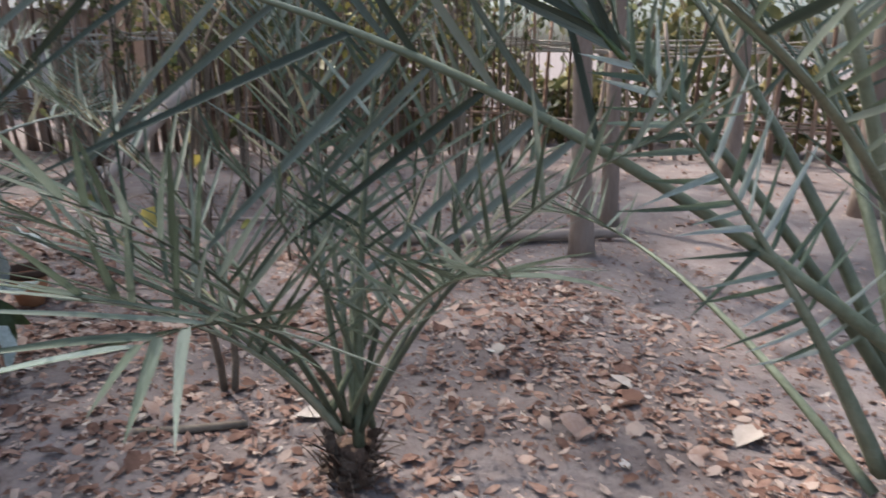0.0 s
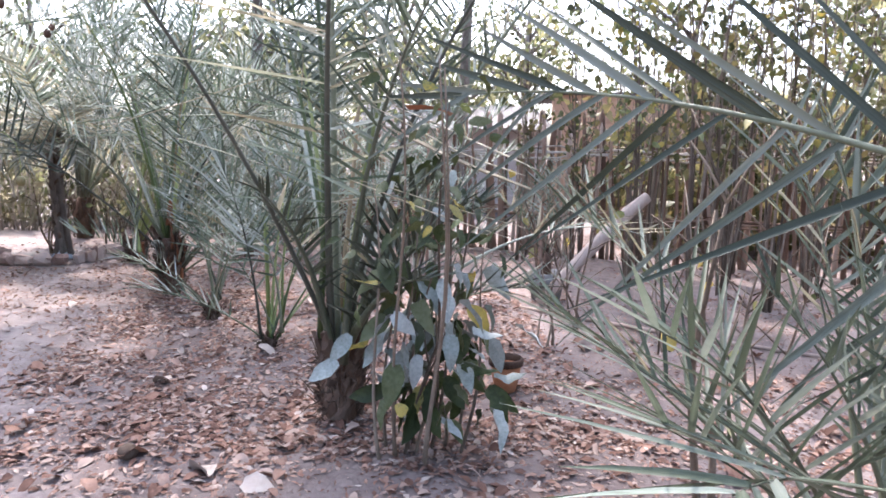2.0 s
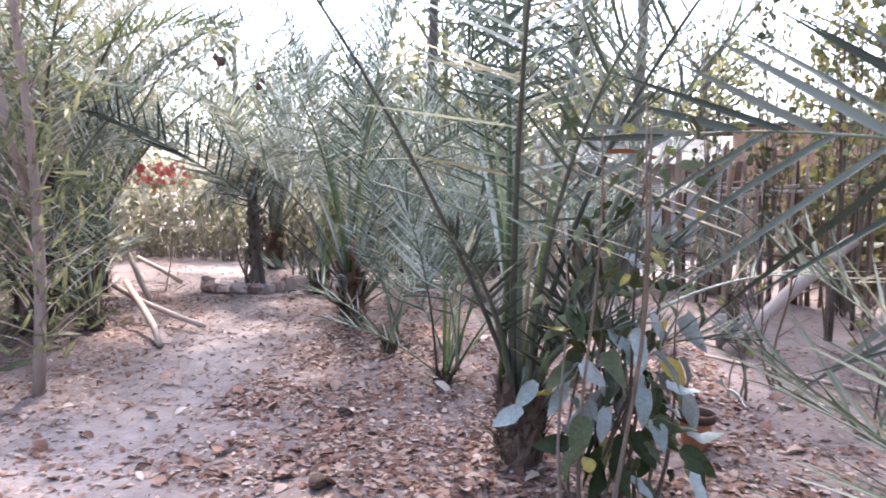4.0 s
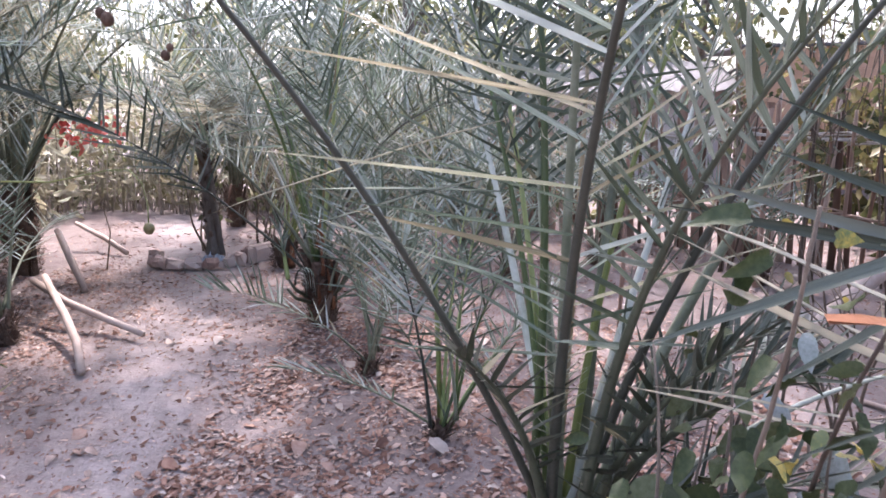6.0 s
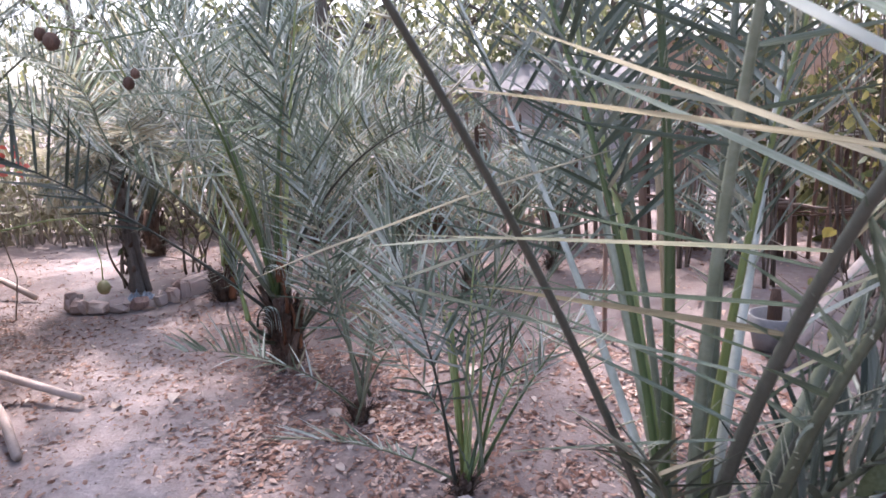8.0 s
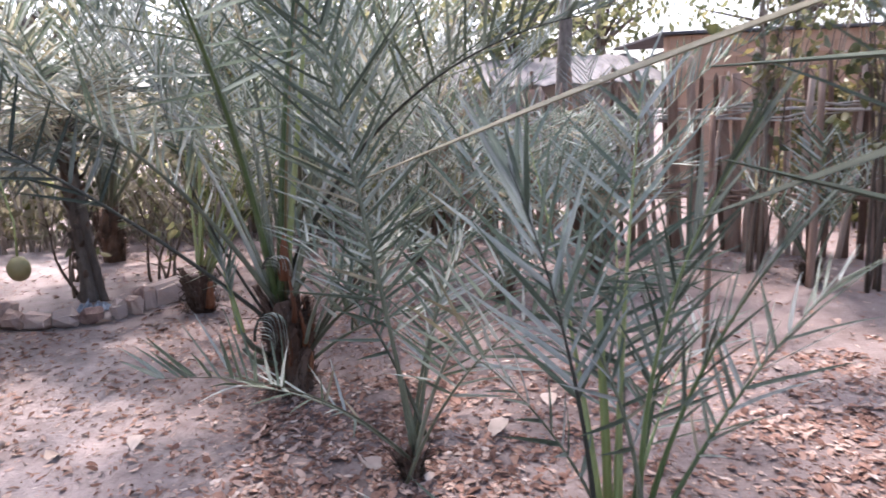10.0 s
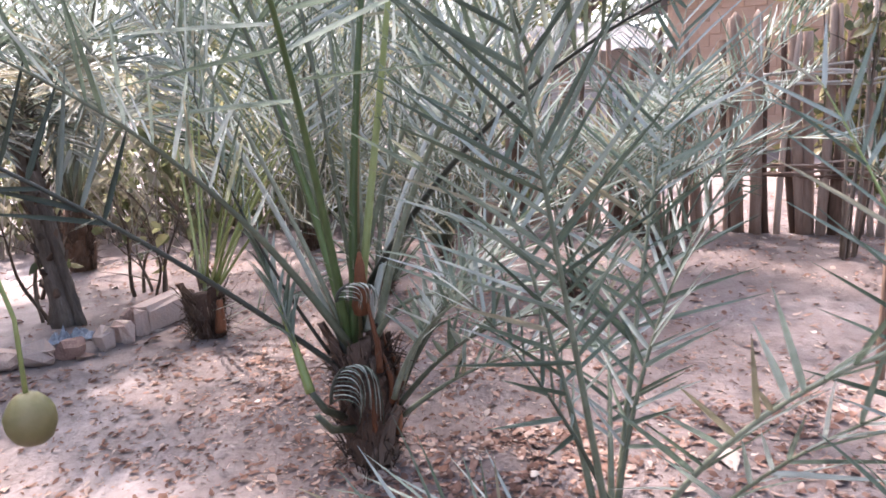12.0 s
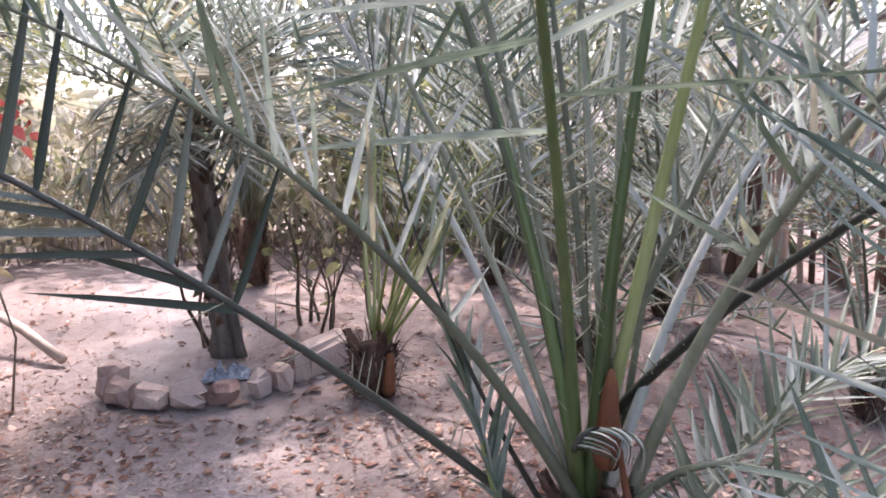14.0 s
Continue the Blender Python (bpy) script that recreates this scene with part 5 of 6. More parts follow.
def tree(x, y, h, r, seed, label, crown=True):
    rng = np.random.default_rng(seed)
    ob = thing("tree", (x, y, hz(x, y)), label, "tree", "bare-stemmed trees")
    q = np.linspace(0, 1, 14)
    b = Build().tube(np.stack([0.08 * np.sin(2.3 * q + seed), 0.06 * np.sin(3 * q), -0.1 + h * q], 1), r * (1.1 - 0.5 * q) * (1 + 0.5 * np.exp(-q * 18)), 12, 1, 0.04, rng)
    V, F, c = [], [], 0
    for k in range(9):
        z = h * rng.uniform(0.62, 1.0)
        a = k * 2.4
        d = np.array([math.cos(a), math.sin(a), rng.uniform(0.3, 1.1)]) * rng.uniform(0.5, 1.1)
        o = np.array([0, 0, z - 0.1])
        pts = np.stack([o + d * u + np.array([0, 0, 0.1 * u * u]) for u in (0, 0.35, 0.7, 1.0)])
        b.tube(pts, [r * 0.35, r * 0.25, r * 0.15, r * 0.05], 6)
        # crown above the view, its leaves thickened to shade the clearing
        for j in range(150):
            p = pts[int(rng.integers(1, 4))] + rng.normal(0, 0.32, 3)
            v, fs = leaf_grid(3, 0.3, 0.3, 0.3)
            m = np.array(Euler((rng.uniform(0, 6.28), rng.uniform(0, 1.5), rng.uniform(0, 6.28))).to_matrix())
            V.append(v @ m.T * rng.uniform(0.07, 0.13) + p)
            F.extend([[i2 + c for i2 in fc] for fc in fs])
            c += len(v)
    part("trunk", b.mesh("trunk", TREE_BARK), ob)
    part("crown", mesh_of("crown", np.vstack(V), F, BUSH_LEAF), ob, kind="stuff")
    return ob


tree(3.95, 1.5, 3.6, 0.06, 21, "slim tree with smooth pinkish-brown trunk in the clearing")
tree(4.85, 1.95, 3.6, 0.055, 23, "second slim tree with pale brown trunk")
tree(7.3, 2.6, 4.2, 0.08, 25, "slim tree standing near the open fence")
tree(6.5, 1.0, 4.0, 0.08, 27, "slim tree with brown trunk near the fence")


def reed_thicket(x0, y0, x1, y1, n, seed, h=(0.8, 2.0), label="thicket of dry upright stems and yellowing leaves"):
    """Thin upright stems with narrow leaves, past counting."""
    rng = np.random.default_rng(seed)
    b = Build()
    for i in range(n):
        u = rng.random()
        x, y = x0 + (x1 - x0) * u + rng.normal(0, 0.2), y0 + (y1 - y0) * u + rng.normal(0, 0.25)
        hh = rng.uniform(*h)
        l = rng.normal(0, 0.32, 2)
        b.tube([(x, y, -0.03), (x + l[0] * 0.4, y + l[1] * 0.4, hh * 0.5), (x + l[0], y + l[1], hh)], [0.012, 0.009, 0.004], 5)
    me = b.mesh("thicket", DRY_STICK)
    V, F, c = [], [], 0
    for i in range(n * 9):
        u = rng.random()
        p = np.array([x0 + (x1 - x0) * u + rng.normal(0, 0.3), y0 + (y1 - y0) * u + rng.normal(0, 0.3), rng.uniform(0.15, h[1])])
        v, fs = leaf_grid(3, rng.uniform(0.1, 0.6), 0.3, rng.uniform(0.06, 0.2))
        m = np.array(Euler((rng.uniform(0, 6.28), rng.uniform(-0.6, 1.3), rng.uniform(0, 6.28))).to_matrix())
        V.append(v @ m.T * rng.uniform(0.12, 0.34) + p)
        F.extend([[i2 + c for i2 in fc] for fc in fs])
        c += len(v)
    ob = tagged(new("dry_thicket", me), label, "thicket", "", "stuff")
    part("foliage", mesh_of("foliage", np.vstack(V), F, BLADE_DRY if seed % 2 else BUSH_LEAF), ob, kind="stuff")
    return ob


reed_thicket(-9, 10.5, -3.6, 10.9, 190, 51, (0.5, 1.8))
reed_thicket(-3.6, 10.8, 0.0, 10.2, 160, 52)


def hedge(x0, y0, x1, y1, n, top, seed, mat, label):
    """A loose bank of leaves on hidden twigs, past counting."""
    rng = np.random.default_rng(seed)
    V, F, c = [], [], 0
    for i in range(n):
        u = rng.random()
        p = np.array([x0 + (x1 - x0) * u + rng.normal(0, 0.3), y0 + (y1 - y0) * u + rng.normal(0, 0.3), 0])
        p[2] = rng.random() ** 0.8 * top * (0.7 + 0.5 * noise.noise(Vector((p[0] * 0.8, p[1] * 0.8, 2.0))))
        v, fs = leaf_grid(2, rng.uniform(0.1, 0.6), 0.3, rng.uniform(0.12, 0.35))
        m = np.array(Euler((rng.uniform(0, 6.28), rng.uniform(-0.6, 1.3), rng.uniform(0, 6.28))).to_matrix())
        V.append(v @ m.T * rng.uniform(0.10, 0.28) + p)
        F.extend([[i2 + c for i2 in fc] for fc in fs])
        c += len(v)
    b = Build()
    for i in range(n // 50):
        u = rng.random()
        x, y = x0 + (x1 - x0) * u + rng.normal(0, 0.2), y0 + (y1 - y0) * u + rng.normal(0, 0.2)
        b.tube([(x, y, -0.03), (x + rng.normal(0, 0.15), y + rng.normal(0, 0.15), top * 0.5), (x + rng.normal(0, 0.3), y + rng.normal(0, 0.3), top)], [0.012, 0.008, 0.004], 5)
    ob = tagged(new("hedge", b.mesh("hedge", TWIG)), label, "hedge", "", "stuff")
    part("foliage", mesh_of("foliage", np.vstack(V), F, mat), ob, kind="stuff")


hedge(-11, 12.2, -1.0, 11.4, 3600, 2.0, 71, BUSH_LEAF, "bank of green undergrowth behind the dry stems")
hedge(-7.6, 9.6, -6.6, 1.6, 3600, 2.4, 72, BLADE_DRY, "yellowing undergrowth along the side of the grove")
hedge(4.0, 8.6, 8.6, 5.2, 2600, 2.0, 74, OLIVE_LEAF, "olive-brown undergrowth behind the dark fence")
hedge(8.6, 5.2, 11.2, -0.6, 2600, 2.0, 75, OLIVE_LEAF, "olive-brown undergrowth behind the open fence")
hedge(3.7, 10.0, 7.2, 8.4, 2400, 3.0, 76, OLIVE_LEAF, "tall olive-brown undergrowth between fence and house")
hedge(-1.0, 11.2, 1.0, 10.4, 350, 0.9, 73, BUSH_LEAF, "yellow-green undergrowth behind the stake fence")
reed_thicket(-6.4, 5.0, -7.6, 9.5, 160, 53)
reed_thicket(-5.6, 1.8, -6.2, 5.2, 120, 55, (0.8, 1.9))


def far_tree(x, y, h, spread, seed, n=1500):
    rng = np.random.default_rng(seed)
    ob = thing("tree", (x, y, 0), "leafy tree standing far behind the grove", "tree", "trees behind the grove")
    b = Build().tube([(0, 0, -0.2), (0.1, 0, h * 0.3), (0.05, 0.1, h * 0.6), (0.1, 0, h * 0.9)], [0.18, 0.15, 0.1, 0.04], 9, 1, 0.05, rng)
    V, F, c = [], [], 0
    tips = []
    for k in range(16):
        a, z = k * 2.4, h * rng.uniform(0.25, 0.85)
        e = np.array([math.cos(a) * spread * rng.uniform(0.4, 1), math.sin(a) * spread * rng.uniform(0.4, 1), z + rng.uniform(0.1, 0.3) * h])
        o = np.array([0.05, 0.03, z])
        b.tube([o, (o + e) / 2 + [0, 0, 0.1], e], [0.06, 0.04, 0.012], 6)
        tips += [o + (e - o) * u for u in (0.5, 0.75, 1.0)]
    for k in range(n):
        p = tips[int(rng.integers(len(tips)))] + rng.normal(0, 0.33, 3)
        v, fs = leaf_grid(2, 0.3, 0.3, 0.3)
        m = np.array(Euler((rng.uniform(0, 6.28), rng.uniform(0, 1.5), rng.uniform(0, 6.28))).to_matrix())
        V.append(v @ m.T * rng.uniform(0.10, 0.24) + p)
        F.extend([[i2 + c for i2 in fc] for fc in fs])
        c += len(v)
    part("trunk", b.mesh("trunk", BARK), ob)
    part("crown", mesh_of("crown", np.vstack(V), F, BUSH_LEAF), ob, kind="stuff")


for i, (x, y, h, sp) in enumerate(((-15, 14, 5.5, 2.6), (-12.5, 16, 5.0, 2.4), (-10.0, 12.5, 3.6, 2.0), (-4.5, 16, 4.2, 2.2), (-1.5, 15, 3.8, 2.2), (-11, 7, 4.5, 2.2), (1.5, 17, 4.0, 2.2), (12.5, 9, 4.6, 2.4), (14, 4, 4.6, 2.4), (13.5, -1, 4.4, 2.3), (-9.5, 3, 4.6, 2.2), (9.5, 11, 3.6, 2.0), (-9, 17.5, 6.2, 2.6), (-3, 18, 6.6, 3.0), (0.5, 20, 6.6, 3.0), (4, 19, 6.0, 2.8), (8.5, 18, 6.0, 2.8), (12, 15, 6.0, 2.8))):
    far_tree(x, y, h, sp, 600 + i)


def unseen_shade_tree(x, y, foot, h, seed, boxes, label):
    """A tall slim tree, unseen and added for its shade: a long bare trunk and a high, gappy crown that sifts the sun.
    """
    rng = np.random.default_rng(seed)
    ob = thing("tree", (x, y, 0), label, "tree", "trees behind the grove")
    q = np.linspace(0, 1, 12)
    b = Build().tube(np.stack([0.25 * np.sin(2 * q), -0.4 * q ** 2, -0.2 + h * q], 1), foot * (1.15 - 0.75 * q), 10, 1, 0.05, rng)
    V, F, c = [], [], 0
    for cx, cy, cz, r, n in boxes:
        e = np.array([cx - x, cy - y, cz])
        o = np.array([0.2, -0.25, h * 0.78])
        b.tube([o, (o + e) / 2 + [0, 0, 0.3], e], [foot * 0.45, foot * 0.3, 0.02], 6)
        for k in range(n):
            a, rr = rng.uniform(0, 6.28), r * math.sqrt(rng.random())
            p = e + np.array([rr * math.cos(a), rr * math.sin(a), rng.normal(0, 0.35)])
            if noise.noise(Vector((p[0] + x, p[1] + y, 0.0)) * 0.75 + Vector((seed, 0, 0))) < -0.12:
                continue
            v, fs = leaf_grid(2, 0.3, 0.3, 0.34)
            m = np.array(Euler((rng.uniform(-0.7, 0.7), rng.uniform(-0.7, 0.7), rng.uniform(0, 6.28))).to_matrix())
            V.append(v @ m.T * rng.uniform(0.16, 0.32) + p)
            F.extend([[i2 + c for i2 in fc] for fc in fs])
            c += len(v)
    part("trunk", b.mesh("trunk", BARK), ob)
    part("crown", mesh_of("crown", np.vstack(V), F, BUSH_LEAF), ob, kind="stuff")


# both trees are made up; each cluster blocks sun from a stretch of ground
unseen_shade_tree(-2.4, 12.6, 0.13, 8.4, 801, ((-2.2, 8.6, 7.6, 1.9, 690), (-0.6, 7.4, 7.8, 1.7, 320), (-3.4, 7.0, 7.5, 1.5, 330), (-1.6, 6.2, 7.6, 1.7, 460), (-4.7, 12.3, 7.6, 1.9, 420)), "unseen tall slim tree added to shade the track")
unseen_shade_tree(1.6, 12.9, 0.12, 8.2, 802, ((0.9, 8.3, 7.5, 1.6, 380), (1.8, 6.9, 7.6, 1.7, 300), (0.0, 5.2, 7.6, 1.5, 300), (1.1, 5.0, 7.6, 1.3, 420), (2.2, 9.2, 7.4, 1.3, 350), (3.3, 8.4, 7.6, 1.8, 560), (2.3, 10.7, 7.6, 1.6, 420), (4.0, 6.4, 7.5, 1.5, 380), (0.7, 11.2, 7.6, 1.8, 480), (-0.7, 12.8, 7.6, 1.6, 330)), "unseen tall slim tree added to shade the clearing")


# ---- the house behind the fence ----
def house():
    ob = thing("house", (6.5, 14.0, 0), "low pinkish brick house with a grey tin roof", "house")
    part("wall", Build().box((-0.2, 0, 1.3), (5.0, 0.22, 2.6)).mesh("wall", WALL, False), ob)
    block = Build().box((0, 0, 0), (0.385, 0.03, 0.185)).mesh("block", WALL, False)
    for row in range(13):
        for k in range(12):
            part("block", block, ob, m=Matrix.Translation((-2.48 + 0.4 * k + (0.2 if row % 2 else 0.0), -0.115, 0.1 + 0.2 * row)))
    part("wall", Build().box((-4.75, 0.6, 0.95), (4.1, 0.22, 1.9)).mesh("wall", PLASTER, False), ob)
    n = 50
    xs = np.linspace(-6.9, -2.75, n)
    v = []
    for y, z in ((-0.5, 1.85), (2.2, 2.5)):
        v += [(x, y, z + 0.02 * math.sin(i * math.pi / 2)) for i, x in enumerate(xs)]
    part("roof", mesh_of("roof", v + [(a, b2, c - 0.012) for a, b2, c in v], [[i, i + 1, n + i + 1, n + i] for i in range(n - 1)] + [[2 * n + i, 3 * n + i, 3 * n + i + 1, 2 * n + i + 1] for i in range(n - 1)], TIN), ob)
    part("roof", Build().box((-0.2, 1.2, 2.63), (5.3, 2.9, 0.05)).mesh("roof", TIN, False), ob)
    return ob


house()
blue = Build()
gx, gz = np.meshgrid(np.linspace(0, 1.6, 17), np.linspace(0, 0.9, 9))
bv = np.stack([gx, 0.05 * np.sin(gx * 6) + 0.03 * np.sin(gz * 9), gz], -1).reshape(-1, 3)
idx = np.arange(17 * 9).reshape(9, 17)
bf = np.stack([idx[:-1, :-1], idx[:-1, 1:], idx[1:, 1:], idx[1:, :-1]], -1).reshape(-1, 4).tolist()
sheet = new("plastic_sheet", mesh_of("plastic_sheet", np.vstack([bv, bv + [0, 0.012, 0]]), bf + [[i + 153 for i in reversed(fc)] for fc in bf], BLUE))
sheet.matrix_basis = pose(9.15, 2.15, 0.62, 0, 0, -65)
tagged(sheet, "blue plastic sheet hung behind the open fence", "plastic sheet")


# ---- brick edging, block and rag round the old palm ----
def brick_mesh(size, rng):
    return Build().box((0, 0, 0), size, 0, 0, 0.012, rng, 0.28).mesh("brick", BRICK, False)


edging = thing("brick_edging", (-3.4, 6.85, hz(-3.4, 6.85)), "row of worn broken bricks edging an earth bed", "edging")
for x, y, sx, sy, szz, turn in ((-3.98, 6.86, 0.16, 0.2, 0.19, 0.5), (-3.86, 6.74, 0.17, 0.13, 0.14, -0.2), (-3.66, 6.70, 0.20, 0.13, 0.12, 0.1), (-3.46, 6.72, 0.18, 0.13, 0.13, 0.05), (-3.29, 6.77, 0.15, 0.13, 0.13, 0.15), (-3.13, 6.88, 0.12, 0.14, 0.14, 0.6), (-3.04, 6.97, 0.1, 0.16, 0.15, 0.7)):
    part("brick", brick_mesh((sx, sy, szz), rng), edging, m=pose(x + 3.4, y - 6.85, szz * 0.42, rng.normal(0, 3), rng.normal(0, 3), math.degrees(turn)))
block = thing("masonry_block", (-2.9, 7.3, hz(-2.9, 7.3)), "fallen block of mortared bricks by the edging", "masonry block")
mb = pose(0, 0, 0.08, 0, 0, 62)
part("core", Build().box((0, 0, 0), (0.40, 0.17, 0.17), 0, 0, 0.009, rng).mesh("core", BRICK, False), block, m=mb)
for sgn in (-1, 1):
    for k in range(3):
        part("brick", brick_mesh((0.08, 0.055, 0.17), rng), block, m=mb @ Matrix.Translation((sgn * 0.235, -0.056 + 0.057 * k, 0.0)))
gx, gy = np.meshgrid(np.linspace(-0.13, 0.13, 22), np.linspace(-0.08, 0.08, 14))
nz = np.array([[abs(noise.noise(Vector((x * 22, y * 22, 1.0)))) for x in gx[0]] for y in gy[:, 0]])
cv = np.stack([gx + 0.03 * nz, gy, 0.012 + 0.2 * nz * (1 - (gx / 0.15) ** 2) * (1 - (gy / 0.09) ** 2)], -1).reshape(-1, 3)
idx = np.arange(22 * 14).reshape(14, 22)
rag = new("rag", mesh_of("rag", cv, np.stack([idx[:-1, :-1], idx[:-1, 1:], idx[1:, 1:], idx[1:, :-1]], -1).reshape(-1, 4).tolist(), CLOTH))
rag.matrix_basis = pose(-3.42, 7.08, hz(-3.42, 7.08), 0, 0, 15)
tagged(rag, "crumpled blue and white rag on the ground", "rag")

# shoots round the old palm
for i, (x, y) in enumerate(((-3.0, 7.75), (-3.25, 8.1), (-2.75, 8.2), (-3.8, 7.6), (-4.1, 8.4))):
    sapling(x, y, 500 + i, 0.8, "short brown shoot beside the old palm", BUSH_LEAF, 3, 10, (0.06, 0.12), 0.012)


# ---- the sapling, cut branches and hanging fruit beside the track ----
def branch(pts, radii, label, mat=POLE, name="cut_branch", group="cut branches by the track"):
    pts = np.asarray(pts, float)
    b = Build().tube(pts - pts[0], radii, 8, 1, 0.05, rng)
    ob = new(name, b.mesh(name, mat))
    ob.location = pts[0]
    return tagged(ob, label, "branch", group)


branch([(-2.72, 3.85, 0.03), (-3.0, 4.2, 0.10), (-3.3, 4.5, 0.2), (-3.75, 4.9, 0.38)], [0.026, 0.03, 0.032, 0.026], "pale cut branch slanting down to the earth")
branch([(-2.75, 4.6, 0.035), (-3.1, 4.72, 0.09), (-3.5, 4.8, 0.2), (-3.95, 5.0, 0.32)], [0.025, 0.028, 0.03, 0.025], "pale cut branch lying beside the track")
branch([(-4.0, 5.7, 0.03), (-4.3, 5.95, 0.25), (-4.6, 6.2, 0.5)], [0.03, 0.034, 0.03], "short pale branch leaning at the track edge")
branch([(-4.6, 7.3, 0.03), (-5.0, 7.5, 0.16), (-5.5, 7.7, 0.3)], [0.03, 0.032, 0.028], "pale branch resting near the far track")
branch([(-2.95, 2.2, 1.15), (-3.4, 2.6, 1.45), (-3.9, 3.0, 1.8)], [0.03, 0.035, 0.03], "bare pale branch caught in a sapling")
branch([(1.6, 0.72, 0.015), (1.45, 0.78, 0.018), (1.28, 0.88, 0.015)], [0.012, 0.014, 0.010], "short dry stick lying in leaf litter", TWIG, "stick", "sticks on the ground")
branch([(1.57, 4.43, 0.02), (2.4, 3.6, 0.03), (3.3, 2.95, 0.02)], [0.014, 0.016, 0.012], "long thin stick lying across the clearing", POLE, "stick", "sticks on the ground")
branch([(3.1, 2.38, 0.05), (3.8, 1.95, 0.055), (4.55, 1.6, 0.05)], [0.035, 0.04, 0.035], "pale log lying between slim trees", POLE, "log", "sticks on the ground")
branch([(1.76, 4.55, 0.03), (2.0, 4.62, 0.27), (2.25, 4.67, 0.52), (2.55, 4.72, 0.80), (2.72, 4.76, 0.93)], [0.05, 0.056, 0.057, 0.06, 0.052], "thick peeled log leaning up beside the planting sack", POLE, "leaning_pole", "sticks on the ground")
branch([(3.12, 4.03, -0.03), (3.13, 4.04, 0.15), (3.12, 4.03, 0.33)], [0.014, 0.014, 0.012], "short pale stick stuck upright in the clearing", POLE, "stick", "sticks on the ground")

post = new("wooden_post", stake_mesh(1.6, 0.035, rng, False, 0.02))
post.location = (2.13, 6.48, hz(2.13, 6.48))
tagged(post, "reddish-brown wooden post standing before the stake fence", "post")
post = new("wooden_post", stake_mesh(1.35, 0.024, rng, False, 0.02))
post.location = (0.80, 5.25, hz(0.80, 5.25))
tagged(post, "thin reddish-brown wooden post among young palms", "post")
young = thing("young_tree", (-2.76, 2.55, hz(-2.76, 2.55)), "young tree with pale crooked stem and thin twigs", "tree")
q = np.linspace(0, 1, 12)
stem = Build().tube(np.stack([0.05 * np.sin(4 * q), 0.04 * np.sin(3 * q + 1), -0.05 + 2.9 * q], 1), 0.035 * (1.15 - 0.6 * q), 9, 1, 0.05, rng)
fork = np.array([(0.03, 0.03, 1.2), (-0.10, 0.0, 1.6), (-0.18, 0.02, 2.0), (-0.35, 0.05, 2.6)])
stem.tube(fork, [0.03, 0.027, 0.022, 0.014], 8, 1, 0.05, rng)
for k in range(70):
    z = rng.uniform(0.25, 2.6)
    a = rng.uniform(0, 6.28)
    d = np.array([math.cos(a), math.sin(a), rng.uniform(0.2, 1.4)])
    d *= rng.uniform(0.25, 0.7) / np.linalg.norm(d)
    o = np.array([0.04 * math.sin(4 * z / 2.9), 0.03, z])
    stem.tube([o, o + d * 0.5 + [0, 0, 0.02], o + d], [0.006, 0.0045, 0.0015], 5)
part("trunk", stem.mesh("trunk", POLE), young)
V, F, c = [], [], 0
for k in range(1000):
    a = rng.uniform(0, 6.28)
    p = np.array([0.5 * rng.random() ** 0.6 * math.cos(a), 0.5 * rng.random() ** 0.6 * math.sin(a), rng.uniform(0.3, 2.9)])
    v, fs = leaf_grid(3, 0.3, 0.3, rng.uniform(0.045, 0.09))
    m = np.array(Euler((rng.uniform(0, 6.28), rng.uniform(-1.5, 0.3), rng.uniform(0, 6.28))).to_matrix())
    V.append(v @ m.T * rng.uniform(0.07, 0.19) + p + 0.12 * np.array([math.sin(7 * p[2]), math.cos(9 * p[2] + 1), 0]))
    F.extend([[i2 + c for i2 in fc] for fc in fs])
    c += len(v)
part("foliage", mesh_of("foliage", np.vstack(V), F, BUSH_LEAF), young, kind="stuff")


def ball(name, r, mat, seed, stretch=1.15):
    bm = bmesh.new()
    bmesh.ops.create_icosphere(bm, subdivisions=3, radius=r)
    for v in bm.verts:
        k = 1 + 0.06 * noise.noise(v.co * (2.5 / r) + Vector((seed, 0, 0)))
        v.co = Vector((v.co.x * k, v.co.y * k, v.co.z * k * stretch * (1.0 if v.co.z < 0 else 0.95 + 0.1 * v.co.z / r)))
    me = bpy.data.meshes.new(name)
    bm.to_mesh(me)
    bm.free()
    me.materials.append(mat)
    me.polygons.foreach_set("use_smooth", [True] * len(me.polygons))
    return me


windfall = new("fallen_fruit", ball("fallen_fruit", 0.042, STUB, 9, 0.8))
windfall.location = (-0.545, 1.605, hz(-0.545, 1.605) + 0.028)
tagged(windfall, "round brown dried fruit lying in leaf litter", "fruit")
fruit = thing("hanging_fruit", (-1.84, 3.36, 1.075), "round greenish fruit hanging on a long thin stalk", "fruit")
part("rind", ball("rind", 0.028, GOURD, 1), fruit)
part("stalk", Build().tube([(0, 0, 0.02), (0.003, 0.005, 0.12), (-0.02, 0.01, 0.24), (-0.10, 0.03, 0.31), (-0.25, 0.08, 0.30), (-0.7, 0.2, 0.22), (-1.4, 0.4, 0.2), (-2.2, 0.9, 0.1)], [0.003, 0.0025, 0.0025, 0.003, 0.004, 0.005, 0.006, 0.007], 6).mesh("stalk", GREEN_TWIG), fruit)
bunch = thing("fruit_bunch", (-1.62, 2.86, 2.07), "small bunch of dark round fruits on a long drooping stalk", "fruit")
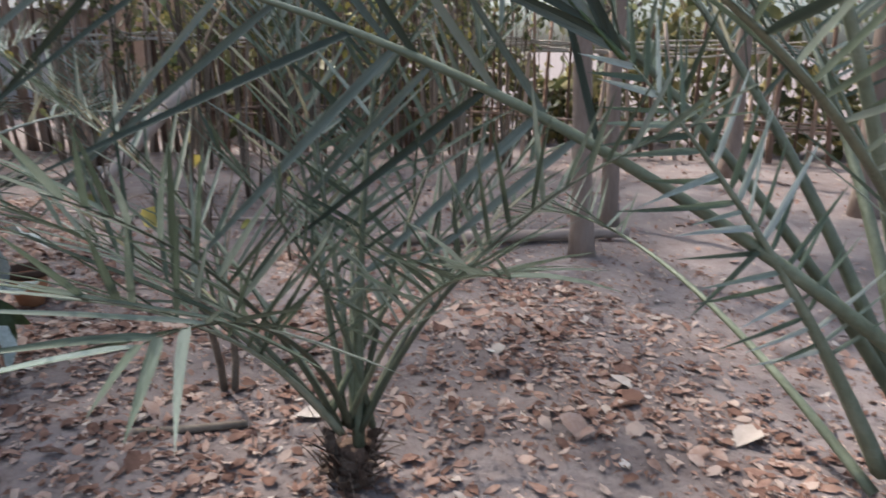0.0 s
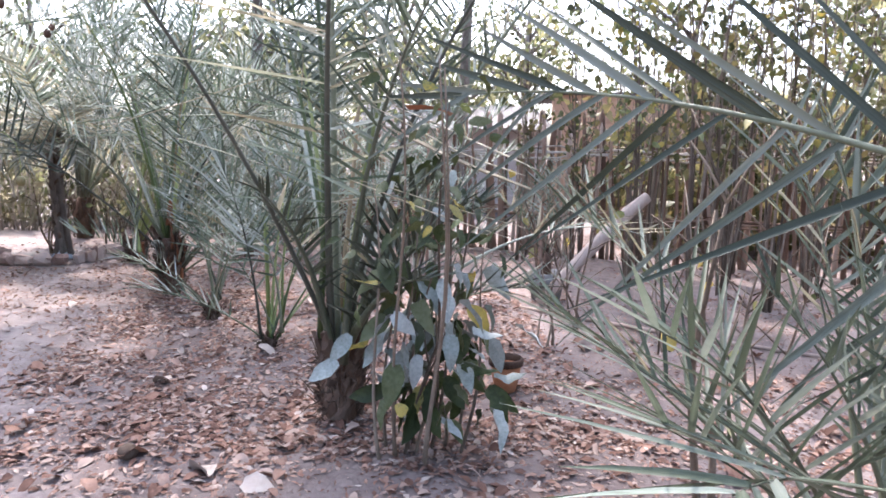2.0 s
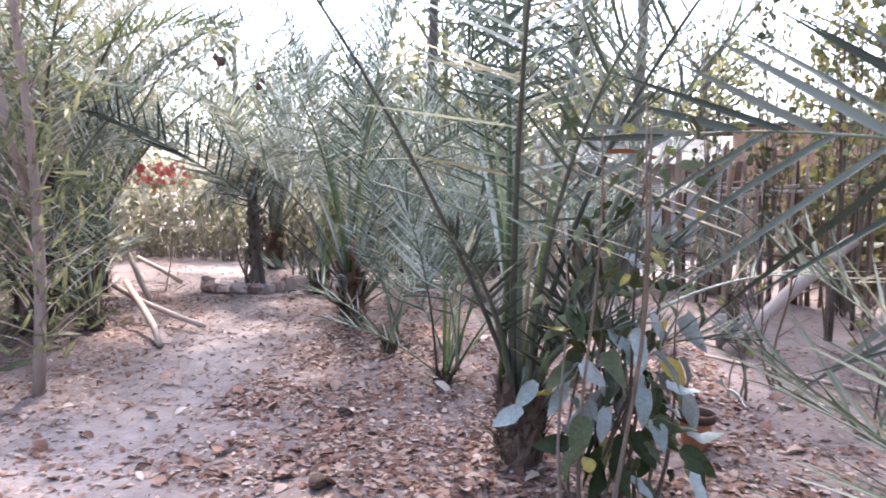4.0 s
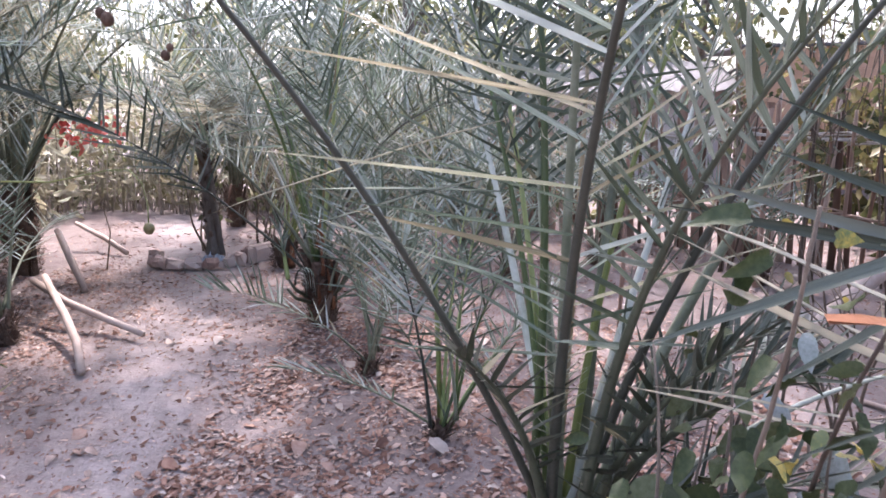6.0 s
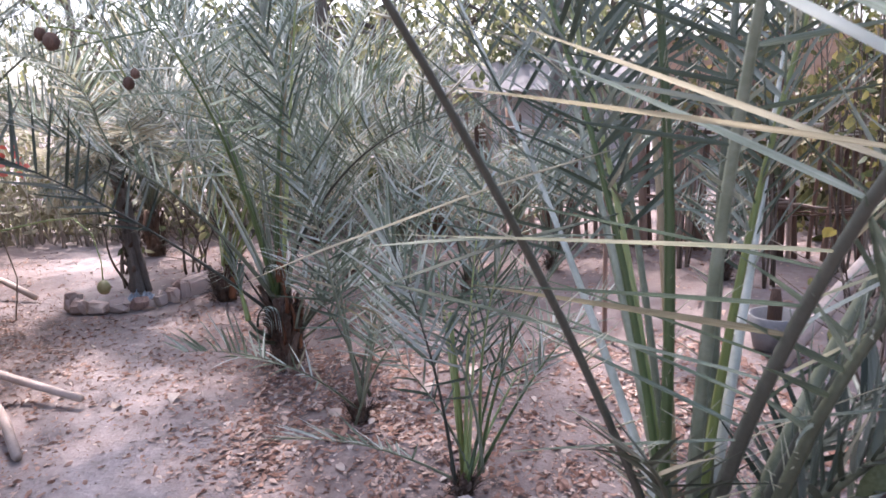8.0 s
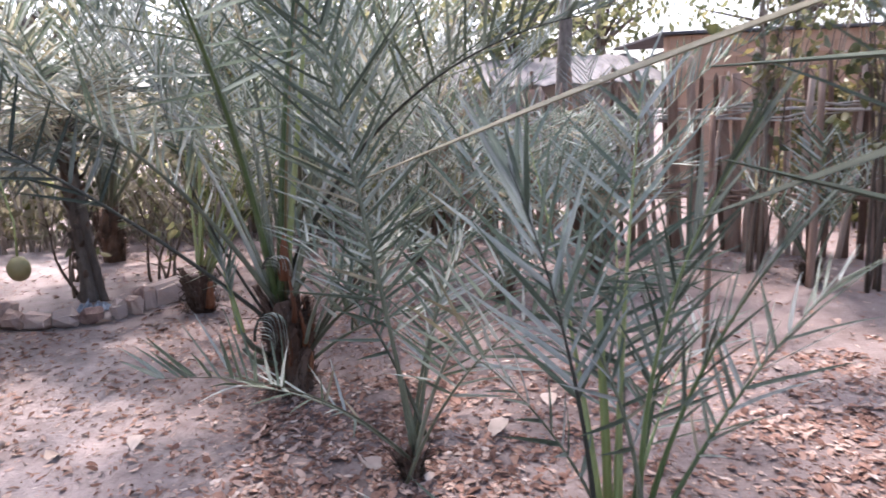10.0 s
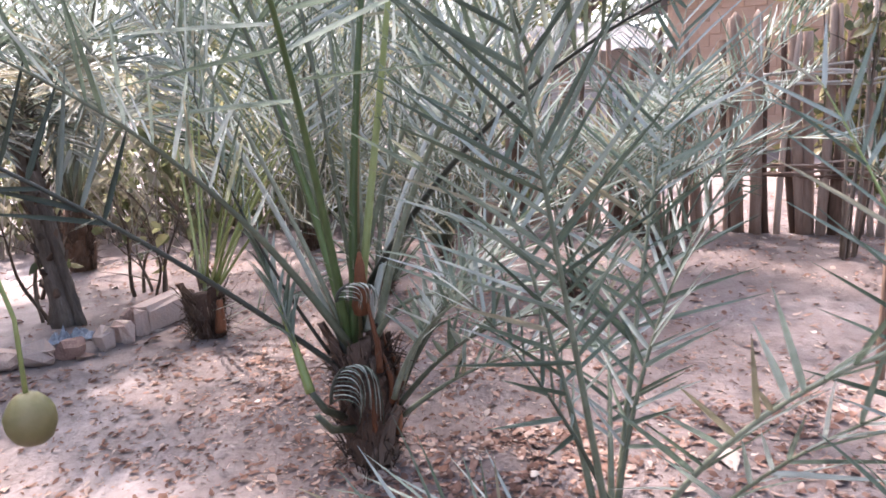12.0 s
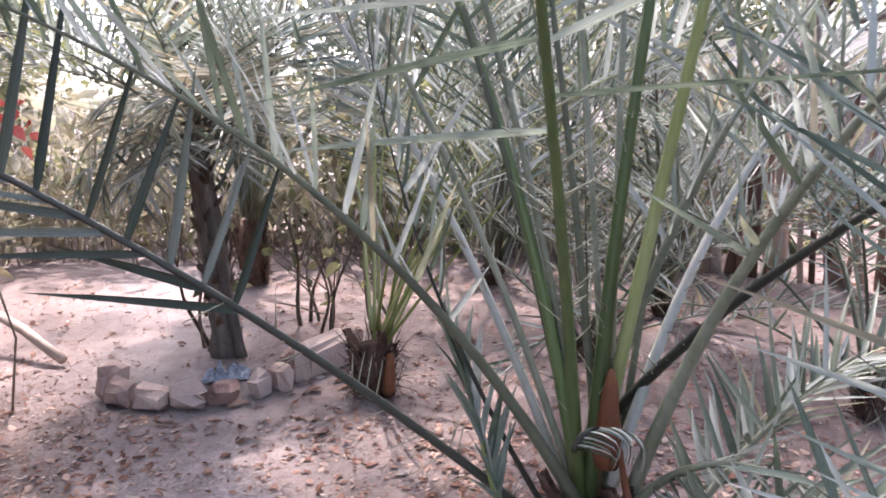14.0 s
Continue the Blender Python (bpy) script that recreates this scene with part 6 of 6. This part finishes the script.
for x, y, z, r in ((0, 0, 0, 0.027), (-0.05, 0.03, 0.03, 0.02), (0.22, 0.05, -0.15, 0.02), (0.26, 0.02, -0.12, 0.016)):
    part("berry", ball("berry", r, FIBRE, 3 + 10 * r), bunch, m=Matrix.Translation((x, y, z)))
part("stalk", Build().tube([(0.22, 0.05, -0.14), (0.15, 0.03, 0.02), (0.0, 0, 0.05), (-0.3, 0.2, 0.45), (-1.2, 0.8, 0.8), (-2.1, 1.4, 0.75), (-2.88, 1.89, 0.3)], [0.003, 0.0035, 0.004, 0.005, 0.006, 0.007, 0.009], 6).mesh("stalk", GREEN_TWIG), bunch)
V, F, c = [], [], 0
for k in range(70):
    v, fs = leaf_grid(3, 0.5, 0.4, 0.4)
    m = np.array(Euler((rng.uniform(0, 6.28), rng.uniform(0, 3), rng.uniform(0, 6.28))).to_matrix())
    V.append(v @ m.T * rng.uniform(0.05, 0.09) + rng.normal(0, (0.16, 0.16, 0.08), 3))
    F.extend([[i2 + c for i2 in fc] for fc in fs])
    c += len(v)
bloom = thing("flowering_shrub", (-4.4, 6.6, hz(-4.4, 6.6)), "straggly shrub with a spray of pinkish-red blossom", "shrub")
part("blossom", mesh_of("blossom", np.vstack(V) + [0, 0, 1.45], F, RED_BLOOM), bloom, kind="stuff")
part("stem", Build().tube([(0, 0, -0.05), (0.08, 0.03, 0.4), (0.03, 0.0, 0.8), (-0.05, 0.02, 1.15), (0, 0, 1.45)], [0.007, 0.006, 0.005, 0.004, 0.003], 6).mesh("stem", TWIG), bloom)


# ---- pot and sack in the clearing ----
def lathe(name, profile, mat, sides=28):
    v = [(r * math.cos(2 * math.pi * j / sides), r * math.sin(2 * math.pi * j / sides), z) for r, z in profile for j in range(sides)]
    fs = [[i * sides + j, i * sides + (j + 1) % sides, (i + 1) * sides + (j + 1) % sides, (i + 1) * sides + j] for i in range(len(profile) - 1) for j in range(sides)]
    return mesh_of(name, v, fs, mat)


pot = thing("clay_pot", (1.16, 2.45, hz(1.16, 2.45)), "small terracotta pot with a dark rim on the ground", "pot")
part("body", lathe("body", [(0.001, 0.0), (0.055, 0.002), (0.075, 0.08), (0.082, 0.15), (0.074, 0.15), (0.066, 0.06), (0.001, 0.05)], CLAY), pot)
part("rim", lathe("rim", [(0.080, 0.145), (0.095, 0.15), (0.096, 0.185), (0.086, 0.19), (0.078, 0.15)], FIBRE), pot)
sack = thing("planting_sack", (1.88, 4.9, hz(1.88, 4.9)), "grey plastic planting sack with a dark stump in it", "sack")
part("body", lathe("body", [(0.001, 0.0), (0.13, 0.01), (0.15, 0.12), (0.17, 0.25), (0.155, 0.25), (0.14, 0.17), (0.001, 0.16)], SACK), sack)
part("stump", Build().tube([(0, 0, 0.1), (0.0, 0.0, 0.3), (0.01, 0.01, 0.42)], [0.05, 0.045, 0.03], 8, 1, 0.1, rng).mesh("stump", FIBRE), sack)
leafred = scatter_leaves("hanging_leaf", [(0, 0, 0)], [0.14], (CLAY,), rng, (0.1, 0.2), (0.2, 0.3), (0.2, 0.24), 0.1)
ob = new("hanging_leaf", leafred)
ob.location = (0.68, 0.98, 1.40)
tagged(ob, "rusty red dead leaf caught on a palm frond tip", "leaf")
